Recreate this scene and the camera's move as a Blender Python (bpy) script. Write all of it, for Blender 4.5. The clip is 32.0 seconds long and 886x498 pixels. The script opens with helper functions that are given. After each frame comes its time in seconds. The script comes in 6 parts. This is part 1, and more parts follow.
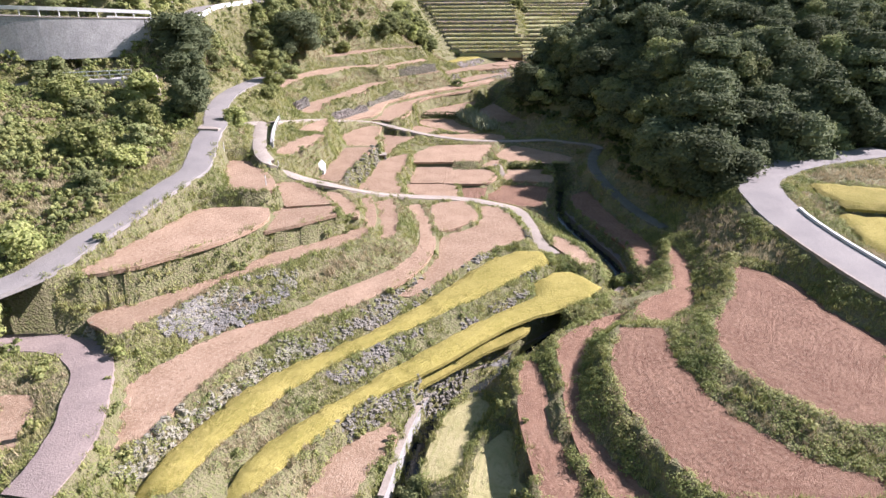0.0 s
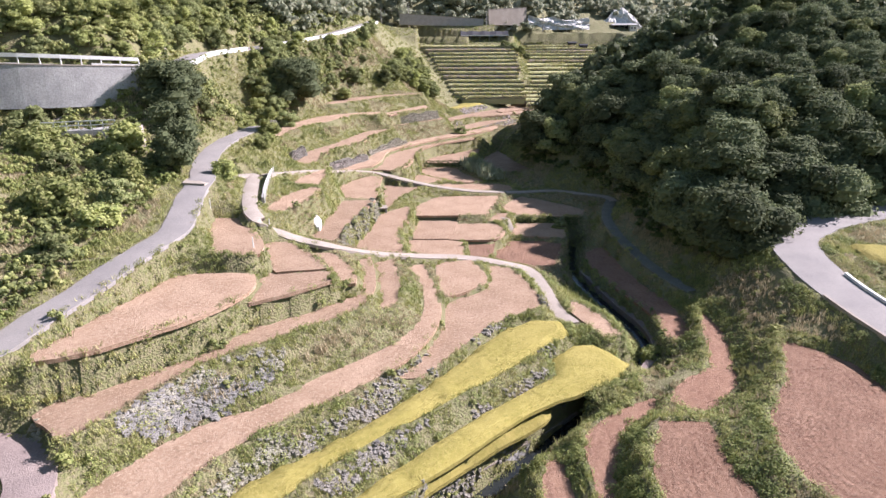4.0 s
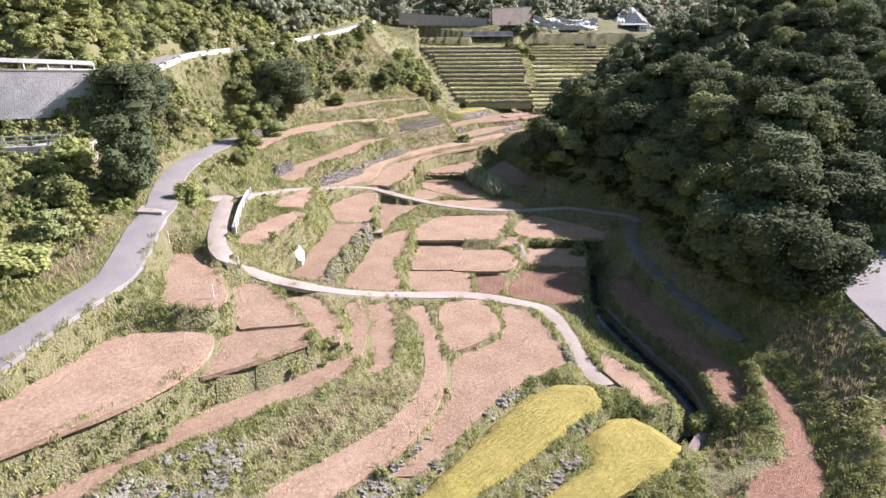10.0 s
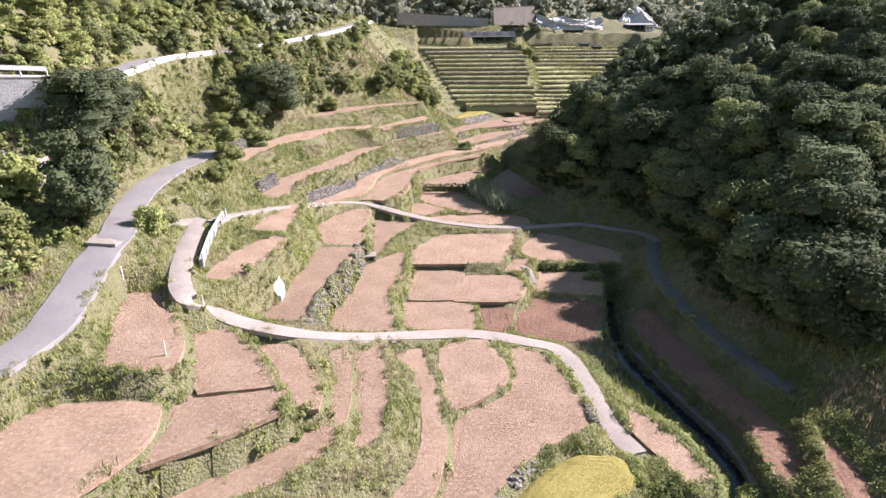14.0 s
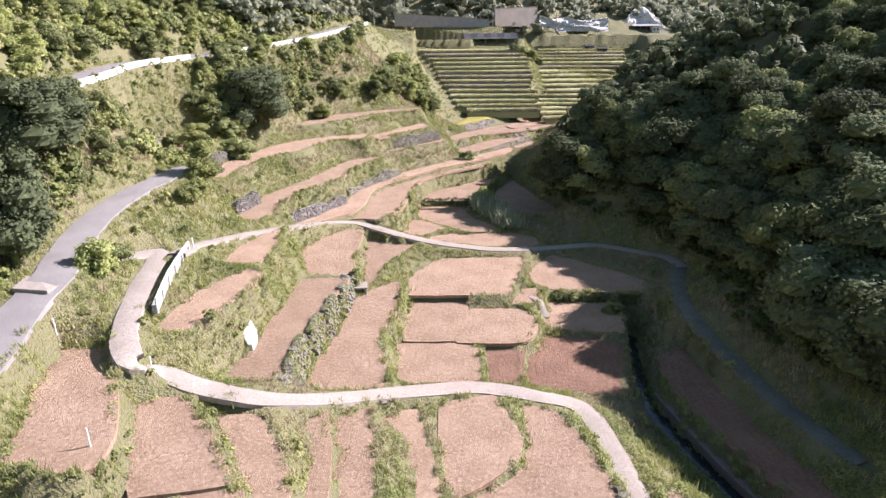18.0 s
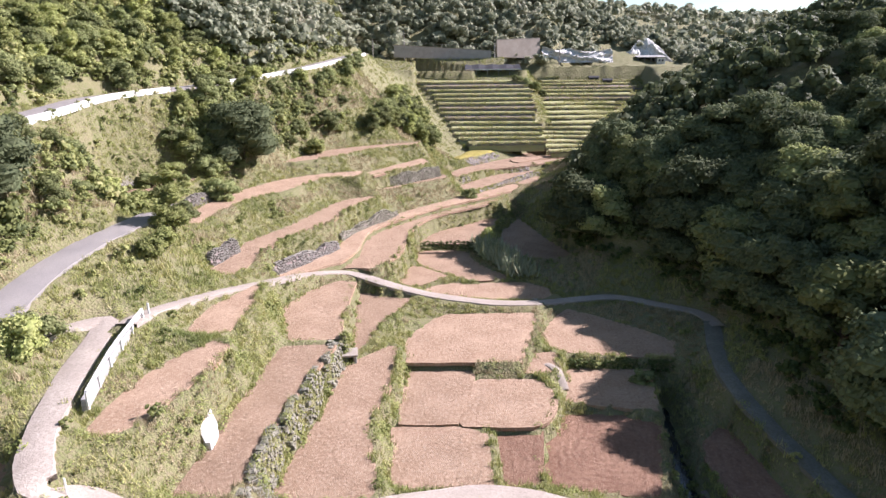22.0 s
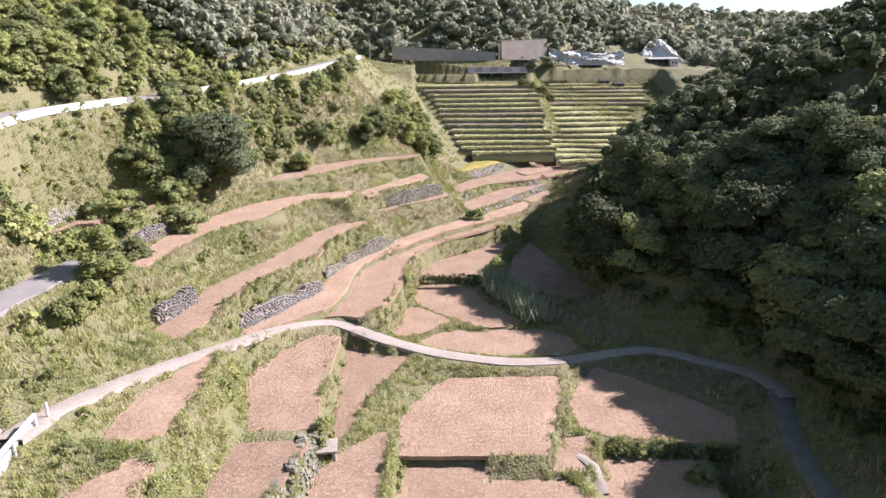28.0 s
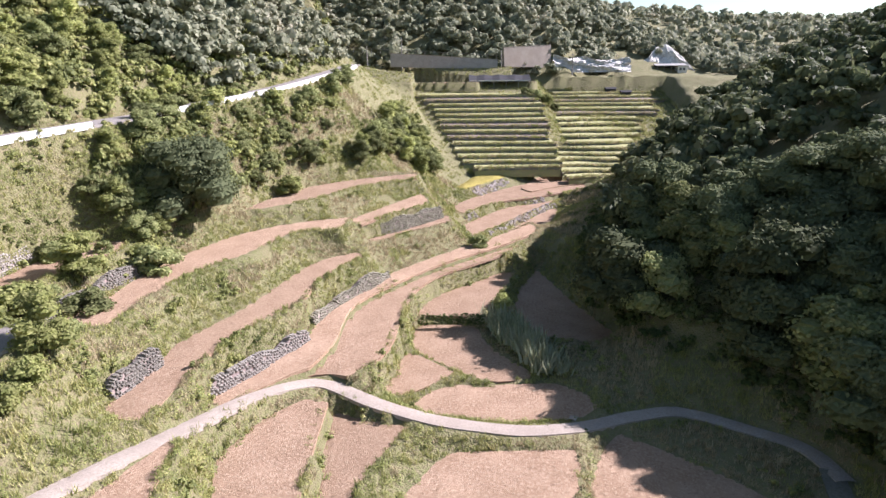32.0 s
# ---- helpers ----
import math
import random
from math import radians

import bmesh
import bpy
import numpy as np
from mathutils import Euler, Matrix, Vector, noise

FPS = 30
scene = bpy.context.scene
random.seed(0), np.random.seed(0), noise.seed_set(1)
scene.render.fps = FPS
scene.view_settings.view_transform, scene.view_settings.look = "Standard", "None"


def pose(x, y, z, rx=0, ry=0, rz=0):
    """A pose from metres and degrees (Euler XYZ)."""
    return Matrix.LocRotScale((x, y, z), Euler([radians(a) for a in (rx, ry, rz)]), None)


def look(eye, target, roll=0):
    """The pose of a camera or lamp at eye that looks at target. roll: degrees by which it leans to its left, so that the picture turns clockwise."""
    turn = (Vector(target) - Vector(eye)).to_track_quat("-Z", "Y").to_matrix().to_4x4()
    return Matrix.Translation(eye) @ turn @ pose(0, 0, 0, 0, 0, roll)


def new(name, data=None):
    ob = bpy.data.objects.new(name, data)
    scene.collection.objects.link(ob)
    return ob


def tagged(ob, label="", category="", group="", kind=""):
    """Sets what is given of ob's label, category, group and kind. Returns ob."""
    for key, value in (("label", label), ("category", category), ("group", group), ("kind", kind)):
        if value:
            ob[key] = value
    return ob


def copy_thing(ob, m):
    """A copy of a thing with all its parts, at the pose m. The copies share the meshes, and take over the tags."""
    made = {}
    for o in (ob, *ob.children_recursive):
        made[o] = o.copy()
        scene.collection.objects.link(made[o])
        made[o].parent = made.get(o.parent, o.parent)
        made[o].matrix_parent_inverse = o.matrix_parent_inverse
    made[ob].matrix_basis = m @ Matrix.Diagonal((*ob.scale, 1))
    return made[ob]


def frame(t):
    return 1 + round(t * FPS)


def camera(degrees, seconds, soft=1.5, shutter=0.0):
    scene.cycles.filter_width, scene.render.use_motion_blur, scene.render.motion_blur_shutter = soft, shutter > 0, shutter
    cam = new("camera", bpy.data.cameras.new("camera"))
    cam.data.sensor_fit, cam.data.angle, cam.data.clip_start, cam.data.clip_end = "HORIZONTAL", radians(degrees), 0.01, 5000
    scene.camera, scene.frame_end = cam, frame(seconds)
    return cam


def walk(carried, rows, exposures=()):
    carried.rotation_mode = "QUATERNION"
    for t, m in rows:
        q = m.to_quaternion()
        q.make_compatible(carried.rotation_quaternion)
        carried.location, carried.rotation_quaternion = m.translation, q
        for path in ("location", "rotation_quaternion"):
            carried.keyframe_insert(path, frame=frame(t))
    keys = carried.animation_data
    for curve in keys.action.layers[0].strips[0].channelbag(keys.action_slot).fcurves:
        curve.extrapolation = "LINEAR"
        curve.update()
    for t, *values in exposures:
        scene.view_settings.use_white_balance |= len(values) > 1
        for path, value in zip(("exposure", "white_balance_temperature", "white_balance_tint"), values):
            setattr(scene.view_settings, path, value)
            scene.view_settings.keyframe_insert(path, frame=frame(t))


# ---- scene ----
cam = camera(73.0, 32.0)
METRES, EYE, TILT, LEAN, TURN = 60.0, 24.0, -23.4, 0.4, 0.0
ROWS = [
    (0.0, 0.0, 0.0, 0.0, 0.0, 0.0, -0.0),
    (0.5, -0.001, 0.0127, 0.0057, 0.03, 0.69, 0.0),
    (1.0, -0.0027, 0.0254, 0.0111, 0.03, 1.51, -0.01),
    (1.5, -0.004, 0.038, 0.0164, 0.04, 2.34, 0.01),
    (2.0, -0.0055, 0.0507, 0.0217, 0.04, 3.1, 0.0),
    (2.5, -0.0071, 0.0628, 0.0271, 0.03, 3.85, -0.03),
    (3.0, -0.0082, 0.0745, 0.0324, 0.02, 3.88, -0.07),
    (3.5, -0.0095, 0.0864, 0.0374, -0.01, 3.9, -0.08),
    (5.5, -0.0133, 0.1363, 0.0587, -0.02, 3.9, -0.14),
    (6.0, -0.014, 0.1493, 0.0642, -0.0, 3.91, -0.16),
    (6.5, -0.0148, 0.1624, 0.0699, -0.01, 3.91, -0.16),
    (7.0, -0.015, 0.1759, 0.0754, 0.0, 3.91, -0.16),
    (7.5, -0.0152, 0.1891, 0.081, 0.0, 3.91, -0.15),
    (8.0, -0.016, 0.203, 0.0871, 0.0, 3.92, -0.14),
    (8.5, -0.0164, 0.2173, 0.0933, 0.0, 3.92, -0.14),
    (9.0, -0.0167, 0.2319, 0.0995, -0.0, 3.93, -0.15),
    (9.5, -0.0167, 0.2464, 0.1057, -0.01, 3.94, -0.14),
    (10.0, -0.0166, 0.2609, 0.1121, -0.0, 3.95, -0.12),
    (10.5, -0.0165, 0.2754, 0.1186, 0.01, 3.93, -0.12),
    (11.0, -0.0169, 0.2902, 0.1252, -0.01, 3.94, -0.09),
    (11.5, -0.0168, 0.305, 0.1317, 0.0, 3.96, -0.07),
    (12.0, -0.0167, 0.3198, 0.1387, 0.0, 3.95, -0.05),
    (12.5, -0.0167, 0.3346, 0.1455, 0.01, 3.96, -0.05),
    (13.0, -0.0166, 0.3493, 0.152, 0.01, 3.98, -0.05),
    (13.5, -0.0169, 0.3641, 0.1586, -0.01, 3.98, -0.04),
    (14.0, -0.0169, 0.3788, 0.1655, -0.0, 3.96, -0.04),
    (14.5, -0.0172, 0.3935, 0.1719, -0.01, 3.98, -0.02),
    (16.5, -0.0167, 0.4532, 0.1992, -0.01, 3.98, 0.01),
    (17.0, -0.0165, 0.4688, 0.2058, 0.02, 4.0, 0.04),
    (17.5, -0.0165, 0.4845, 0.2122, 0.01, 4.01, 0.06),
    (18.0, -0.0168, 0.4998, 0.2193, 0.01, 4.1, 0.08),
    (18.5, -0.0169, 0.5152, 0.2261, 0.01, 4.29, 0.09),
    (19.0, -0.0169, 0.5305, 0.2331, 0.03, 4.59, 0.1),
    (19.5, -0.0173, 0.5462, 0.2399, 0.03, 4.95, 0.1),
    (20.0, -0.0175, 0.5617, 0.2465, 0.03, 5.36, 0.11),
    (20.5, -0.0177, 0.577, 0.253, 0.03, 5.77, 0.12),
    (21.0, -0.0184, 0.5925, 0.2594, 0.04, 6.21, 0.13),
    (21.5, -0.0193, 0.6079, 0.2661, 0.03, 6.63, 0.12),
    (22.0, -0.0201, 0.6232, 0.272, 0.02, 6.83, 0.12),
    (22.5, -0.0208, 0.639, 0.2783, 0.02, 6.83, 0.09),
    (23.0, -0.0212, 0.6542, 0.2848, 0.03, 6.82, 0.07),
    (23.5, -0.022, 0.6693, 0.2915, 0.02, 6.82, 0.08),
    (24.0, -0.0223, 0.6842, 0.298, 0.04, 6.84, 0.07),
    (24.5, -0.0226, 0.699, 0.3044, 0.04, 6.84, 0.07),
    (26.5, -0.0238, 0.7559, 0.3346, 0.04, 6.83, 0.07),
    (27.0, -0.0242, 0.7697, 0.3428, 0.06, 6.85, 0.1),
    (27.5, -0.0238, 0.783, 0.3515, 0.07, 6.84, 0.08),
    (28.0, -0.024, 0.796, 0.3604, 0.05, 6.86, 0.09),
    (28.5, -0.0239, 0.8087, 0.3697, 0.07, 6.86, 0.09),
    (29.0, -0.0241, 0.8214, 0.3792, 0.05, 6.85, 0.11),
    (29.5, -0.0241, 0.8336, 0.3887, 0.05, 6.86, 0.12),
    (30.0, -0.0242, 0.8455, 0.3979, 0.07, 6.86, 0.12),
    (30.5, -0.0244, 0.8576, 0.4075, 0.06, 6.87, 0.13),
    (31.0, -0.0247, 0.8698, 0.4175, 0.07, 6.88, 0.13),
    (31.5, -0.0251, 0.8818, 0.4277, 0.06, 6.9, 0.14),
    (32.0, -0.0253, 0.8934, 0.4379, 0.06, 6.91, 0.13),
]
walk(cam, [(t, pose(0, 0, EYE, TILT, LEAN, TURN) @ pose(METRES * x, METRES * y, METRES * z, 90 + pitch, roll, yaw)) for t, x, y, z, yaw, pitch, roll in ROWS])

# ---- world, sun, exposure ----
SUN_EL, SUN_AZ = radians(36), radians(72)          # azimuth from ahead (+y) towards the right (+x)
world = bpy.data.worlds.new("sky")
scene.world = world
world.use_nodes = True
wn = world.node_tree
wn.nodes.clear()
sky = wn.nodes.new("ShaderNodeTexSky")
sky.sky_type, sky.sun_disc = "NISHITA", False
sky.sun_elevation, sky.sun_rotation = SUN_EL, SUN_AZ
sky.air_density, sky.dust_density = 1.0, 0.4
sky_bg, sky_out = wn.nodes.new("ShaderNodeBackground"), wn.nodes.new("ShaderNodeOutputWorld")
sky_bg.inputs["Strength"].default_value = 0.062
wn.links.new(sky.outputs[0], sky_bg.inputs[0])
wn.links.new(sky_bg.outputs[0], sky_out.inputs[0])
sun_dir = Vector((math.sin(SUN_AZ) * math.cos(SUN_EL), math.cos(SUN_AZ) * math.cos(SUN_EL), math.sin(SUN_EL)))
sun = new("sun", bpy.data.lights.new("sun", "SUN"))
sun.data.energy, sun.data.angle, sun.data.color = 5.0, radians(0.5), (0.99, 0.9, 1.0)
sun.matrix_world = look(sun_dir * 400, (0, 0, 0))
scene.view_settings.exposure = 1.42


# ---- materials ----
def see_through(m, colour, share):
    """Thin leaves let part of the light pass."""
    N, L = m.node_tree.nodes, m.node_tree.links
    tr, mx = N.new("ShaderNodeBsdfTranslucent"), N.new("ShaderNodeMixShader")
    L.new(colour, tr.inputs["Color"])
    mx.inputs[0].default_value = share
    L.new(N["Principled BSDF"].outputs[0], mx.inputs[1])
    L.new(tr.outputs[0], mx.inputs[2])
    L.new(mx.outputs[0], N["Material Output"].inputs["Surface"])


def mat(name, base, rough=0.9, second=None, scale=1.0, amount=0.6, fine=None, fine_scale=12.0, bump=0.3, bump_scale=20.0, metal=0.0, rand=0.0, coord="Object", detail=6.0, spec=0.3, thin=0.0):
    """Two-scale procedural surface: base to second by a coarse noise, darkened or lightened by a fine one, with relief."""
    m = bpy.data.materials.new(name)
    m.use_nodes = True
    nt = m.node_tree
    N, L = nt.nodes, nt.links
    bsdf = N["Principled BSDF"]
    bsdf.inputs["Roughness"].default_value, bsdf.inputs["Metallic"].default_value = rough, metal
    bsdf.inputs["Specular IOR Level"].default_value = spec
    tc = N.new("ShaderNodeTexCoord")
    n1, n2 = N.new("ShaderNodeTexNoise"), N.new("ShaderNodeTexNoise")
    n1.inputs["Scale"].default_value, n1.inputs["Detail"].default_value = scale, detail
    n2.inputs["Scale"].default_value, n2.inputs["Detail"].default_value = fine_scale, 8.0
    n2.inputs["Roughness"].default_value = 0.7
    for n in (n1, n2):
        L.new(tc.outputs[coord], n.inputs["Vector"])
    ramp = N.new("ShaderNodeValToRGB")
    ramp.color_ramp.elements[0].position, ramp.color_ramp.elements[1].position = 0.5 - 0.28 * amount, 0.5 + 0.28 * amount
    ramp.color_ramp.elements[0].color, ramp.color_ramp.elements[1].color = (*base, 1), (*(second or base), 1)
    L.new(n1.outputs["Fac"], ramp.inputs["Fac"])
    mix = N.new("ShaderNodeMix")
    mix.data_type, mix.blend_type = "RGBA", "MIX"
    r2 = N.new("ShaderNodeMapRange")
    r2.inputs["From Min"].default_value, r2.inputs["From Max"].default_value = 0.42, 0.68
    L.new(n2.outputs["Fac"], r2.inputs["Value"])
    L.new(r2.outputs[0], mix.inputs["Factor"])
    L.new(ramp.outputs["Color"], mix.inputs["A"])
    mix.inputs["B"].default_value = (*(fine or [c * 0.6 for c in base]), 1)
    col = mix.outputs["Result"]
    if rand:
        info, hsv, rr = N.new("ShaderNodeObjectInfo"), N.new("ShaderNodeHueSaturation"), N.new("ShaderNodeMapRange")
        rr.inputs["To Min"].default_value, rr.inputs["To Max"].default_value = 1 - rand, 1 + rand
        L.new(info.outputs["Random"], rr.inputs["Value"])
        L.new(rr.outputs[0], hsv.inputs["Value"])
        L.new(col, hsv.inputs["Color"])
        col = hsv.outputs["Color"]
    L.new(col, bsdf.inputs["Base Color"])
    nb, bp = N.new("ShaderNodeTexNoise"), N.new("ShaderNodeBump")
    nb.inputs["Scale"].default_value, nb.inputs["Detail"].default_value = bump_scale, 6.0
    L.new(tc.outputs[coord], nb.inputs["Vector"])
    bp.inputs["Strength"].default_value, bp.inputs["Distance"].default_value = bump, 0.3
    L.new(nb.outputs["Fac"], bp.inputs["Height"])
    L.new(bp.outputs[0], bsdf.inputs["Normal"])
    if thin:
        see_through(m, col, thin)
    return m


def field_mat(name, base, second, row_colour, spacing, row_amount, straw, straw_amount, bump, ridge):
    """Soil or crop in rows that follow the field's edge ("row" holds the metres from it), with litter over it."""
    m = bpy.data.materials.new(name)
    m.use_nodes = True
    N, L = m.node_tree.nodes, m.node_tree.links
    bsdf = N["Principled BSDF"]
    bsdf.inputs["Roughness"].default_value, bsdf.inputs["Specular IOR Level"].default_value = 0.95, 0.15
    tc, at = N.new("ShaderNodeTexCoord"), N.new("ShaderNodeAttribute")
    at.attribute_name = "row"
    n0 = N.new("ShaderNodeTexNoise")
    n0.inputs["Scale"].default_value, n0.inputs["Detail"].default_value = 0.35, 5.0
    L.new(tc.outputs["Object"], n0.inputs["Vector"])
    ramp = N.new("ShaderNodeValToRGB")
    ramp.color_ramp.elements[0].position, ramp.color_ramp.elements[1].position = 0.36, 0.64
    ramp.color_ramp.elements[0].color, ramp.color_ramp.elements[1].color = (*base, 1), (*second, 1)
    L.new(n0.outputs["Fac"], ramp.inputs["Fac"])
    wob = N.new("ShaderNodeTexNoise")
    wob.inputs["Scale"].default_value, wob.inputs["Detail"].default_value = 0.8, 3.0
    L.new(tc.outputs["Object"], wob.inputs["Vector"])
    add = N.new("ShaderNodeMath")
    add.operation = "MULTIPLY_ADD"
    add.inputs[1].default_value = spacing * 0.9
    L.new(wob.outputs["Fac"], add.inputs[0])
    L.new(at.outputs["Fac"], add.inputs[2])
    mul, sn = N.new("ShaderNodeMath"), N.new("ShaderNodeMath")
    mul.operation, sn.operation = "MULTIPLY", "SINE"
    mul.inputs[1].default_value = 2 * math.pi / spacing
    L.new(add.outputs[0], mul.inputs[0])
    L.new(mul.outputs[0], sn.inputs[0])
    patch = N.new("ShaderNodeTexNoise")
    patch.inputs["Scale"].default_value, patch.inputs["Detail"].default_value = 1.6, 6.0
    L.new(tc.outputs["Object"], patch.inputs["Vector"])
    rr = N.new("ShaderNodeMapRange")
    rr.inputs["From Min"].default_value, rr.inputs["From Max"].default_value = -0.2, 1.2
    rr.inputs["To Max"].default_value = row_amount
    L.new(sn.outputs[0], rr.inputs["Value"])
    pm = N.new("ShaderNodeMath")
    pm.operation = "MULTIPLY"
    pr = N.new("ShaderNodeMapRange")
    pr.inputs["From Min"].default_value, pr.inputs["From Max"].default_value = 0.35, 0.65
    L.new(patch.outputs["Fac"], pr.inputs["Value"])
    L.new(rr.outputs[0], pm.inputs[0])
    L.new(pr.outputs[0], pm.inputs[1])
    mix = N.new("ShaderNodeMix")
    mix.data_type = "RGBA"
    L.new(pm.outputs[0], mix.inputs["Factor"])
    L.new(ramp.outputs["Color"], mix.inputs["A"])
    mix.inputs["B"].default_value = (*row_colour, 1)
    lit = N.new("ShaderNodeTexNoise")
    lit.inputs["Scale"].default_value, lit.inputs["Detail"].default_value, lit.inputs["Roughness"].default_value = 4.0, 9.0, 0.85
    L.new(tc.outputs["Object"], lit.inputs["Vector"])
    lr = N.new("ShaderNodeMapRange")
    lr.inputs["From Min"].default_value, lr.inputs["From Max"].default_value = 0.5, 0.62
    lr.inputs["To Max"].default_value = straw_amount
    L.new(lit.outputs["Fac"], lr.inputs["Value"])
    dark = N.new("ShaderNodeTexNoise")
    dark.inputs["Scale"].default_value, dark.inputs["Detail"].default_value, dark.inputs["Roughness"].default_value = 2.2, 8.0, 0.75
    L.new(tc.outputs["Object"], dark.inputs["Vector"])
    dr = N.new("ShaderNodeMapRange")
    dr.inputs["From Min"].default_value, dr.inputs["From Max"].default_value = 0.54, 0.64
    dr.inputs["To Max"].default_value = 0.7
    L.new(dark.outputs["Fac"], dr.inputs["Value"])
    mix0 = N.new("ShaderNodeMix")
    mix0.data_type = "RGBA"
    L.new(dr.outputs[0], mix0.inputs["Factor"])
    L.new(mix.outputs["Result"], mix0.inputs["A"])
    mix0.inputs["B"].default_value = (*[c * 0.62 for c in base], 1)
    mix2 = N.new("ShaderNodeMix")
    mix2.data_type = "RGBA"
    L.new(lr.outputs[0], mix2.inputs["Factor"])
    L.new(mix0.outputs["Result"], mix2.inputs["A"])
    mix2.inputs["B"].default_value = (*straw, 1)
    info, hsv, rv = N.new("ShaderNodeObjectInfo"), N.new("ShaderNodeHueSaturation"), N.new("ShaderNodeMapRange")
    rv.inputs["To Min"].default_value, rv.inputs["To Max"].default_value = 0.88, 1.12
    L.new(info.outputs["Random"], rv.inputs["Value"])
    L.new(rv.outputs[0], hsv.inputs["Value"])
    L.new(mix2.outputs["Result"], hsv.inputs["Color"])
    L.new(hsv.outputs["Color"], bsdf.inputs["Base Color"])
    hadd = N.new("ShaderNodeMath")
    hadd.operation = "MULTIPLY_ADD"
    hadd.inputs[1].default_value = ridge
    L.new(sn.outputs[0], hadd.inputs[0])
    L.new(lit.outputs["Fac"], hadd.inputs[2])
    bp = N.new("ShaderNodeBump")
    bp.inputs["Strength"].default_value, bp.inputs["Distance"].default_value = bump, 0.25
    L.new(hadd.outputs[0], bp.inputs["Height"])
    L.new(bp.outputs[0], bsdf.inputs["Normal"])
    return m


M_GROUND = mat("bank_earth", (0.19, 0.18, 0.085), second=(0.125, 0.14, 0.05), scale=0.35, amount=0.9, fine=(0.21, 0.17, 0.11), fine_scale=4.0, bump=0.8, bump_scale=6.0)
FIELD = {
    "straw": field_mat("straw_litter", (0.275, 0.182, 0.122), (0.355, 0.245, 0.17), (0.19, 0.118, 0.076), 0.55, 0.2, (0.475, 0.365, 0.262), 0.8, 0.6, 0.025),
    "tilled": field_mat("tilled_earth", (0.215, 0.122, 0.082), (0.275, 0.165, 0.112), (0.15, 0.08, 0.055), 0.6, 0.5, (0.38, 0.265, 0.195), 0.55, 0.7, 0.06),
    "rice": field_mat("ripe_rice", (0.255, 0.22, 0.06), (0.33, 0.275, 0.085), (0.19, 0.175, 0.05), 0.32, 0.4, (0.45, 0.37, 0.14), 0.5, 0.7, 0.06),
    "stubble": field_mat("green_stubble", (0.33, 0.30, 0.14), (0.40, 0.35, 0.19), (0.25, 0.26, 0.10), 0.5, 0.8, (0.46, 0.40, 0.22), 0.6, 0.6, 0.10),
}
M_CONCRETE = mat("worn_concrete", (0.31, 0.265, 0.225), rough=0.9, second=(0.39, 0.34, 0.29), scale=0.5, fine=(0.24, 0.20, 0.165), fine_scale=7.0, bump=0.25, bump_scale=14)
M_ASPHALT = mat("old_asphalt", (0.24, 0.22, 0.21), rough=0.92, second=(0.30, 0.275, 0.255), scale=0.4, fine=(0.18, 0.165, 0.155), fine_scale=16.0, bump=0.2, bump_scale=30)
M_TRACK = mat("earth_track", (0.245, 0.195, 0.18), rough=0.95, second=(0.305, 0.245, 0.22), scale=0.5, fine=(0.18, 0.14, 0.125), fine_scale=8.0, bump=0.3, bump_scale=12)
# concrete darkened in its colour for the deep shade below the wood
M_SHADE_PATH = mat("shade_dark_concrete", (0.15, 0.14, 0.12), rough=0.85, second=(0.21, 0.195, 0.165), scale=0.6, fine=(0.10, 0.11, 0.07), fine_scale=5.0, bump=0.3, bump_scale=12)
M_STONE = mat("field_stone", (0.27, 0.24, 0.225), rough=0.9, second=(0.40, 0.365, 0.335), scale=2.2, fine=(0.17, 0.15, 0.14), fine_scale=9.0, bump=0.5, bump_scale=12)
M_WHITE = mat("white_paint", (0.78, 0.77, 0.74), rough=0.6, second=(0.66, 0.65, 0.62), scale=2.0, fine=(0.6, 0.58, 0.55), fine_scale=20, bump=0.05)
M_LEAF = {
    "dark": mat("dark_evergreen", (0.075, 0.093, 0.05), rough=0.85, spec=0.12, second=(0.125, 0.148, 0.072), scale=0.5, fine=(0.17, 0.188, 0.10), fine_scale=3.0, bump=0.0, rand=0.35, thin=0.3),
    "mid": mat("broadleaf", (0.143, 0.171, 0.0715), rough=0.85, spec=0.12, second=(0.242, 0.275, 0.11), scale=0.5, fine=(0.319, 0.319, 0.154), fine_scale=3.0, bump=0.0, rand=0.35, thin=0.35),
    "light": mat("sunny_scrub", (0.20, 0.235, 0.08), rough=0.85, spec=0.12, second=(0.33, 0.36, 0.12), scale=0.6, fine=(0.38, 0.37, 0.17), fine_scale=3.0, bump=0.0, rand=0.3, thin=0.35),
}
M_BARK = mat("bark", (0.11, 0.085, 0.065), second=(0.17, 0.14, 0.11), scale=3.0, fine_scale=20, bump=0.6)


# ---- helpers of this scene ----
def mesh_of(name, verts, faces, *materials, smooth=False):
    me = bpy.data.meshes.new(name)
    me.from_pydata([tuple(v) for v in verts], [], faces)
    for m in materials:
        me.materials.append(m)
    if smooth:
        me.polygons.foreach_set("use_smooth", [True] * len(me.polygons))
    me.update()
    return me


def part(name, me, parent, label=""):
    ob = new(name, me)
    ob.parent = parent
    if label:
        ob["label"] = label
    return ob


def thing(name, at=(0, 0, 0), label="", category="", group="", kind="", turn=0.0):
    ob = new(name)
    ob.empty_display_size = 0.3
    ob.matrix_basis = pose(*at, 0, 0, turn)
    return tagged(ob, label, category, group, kind)


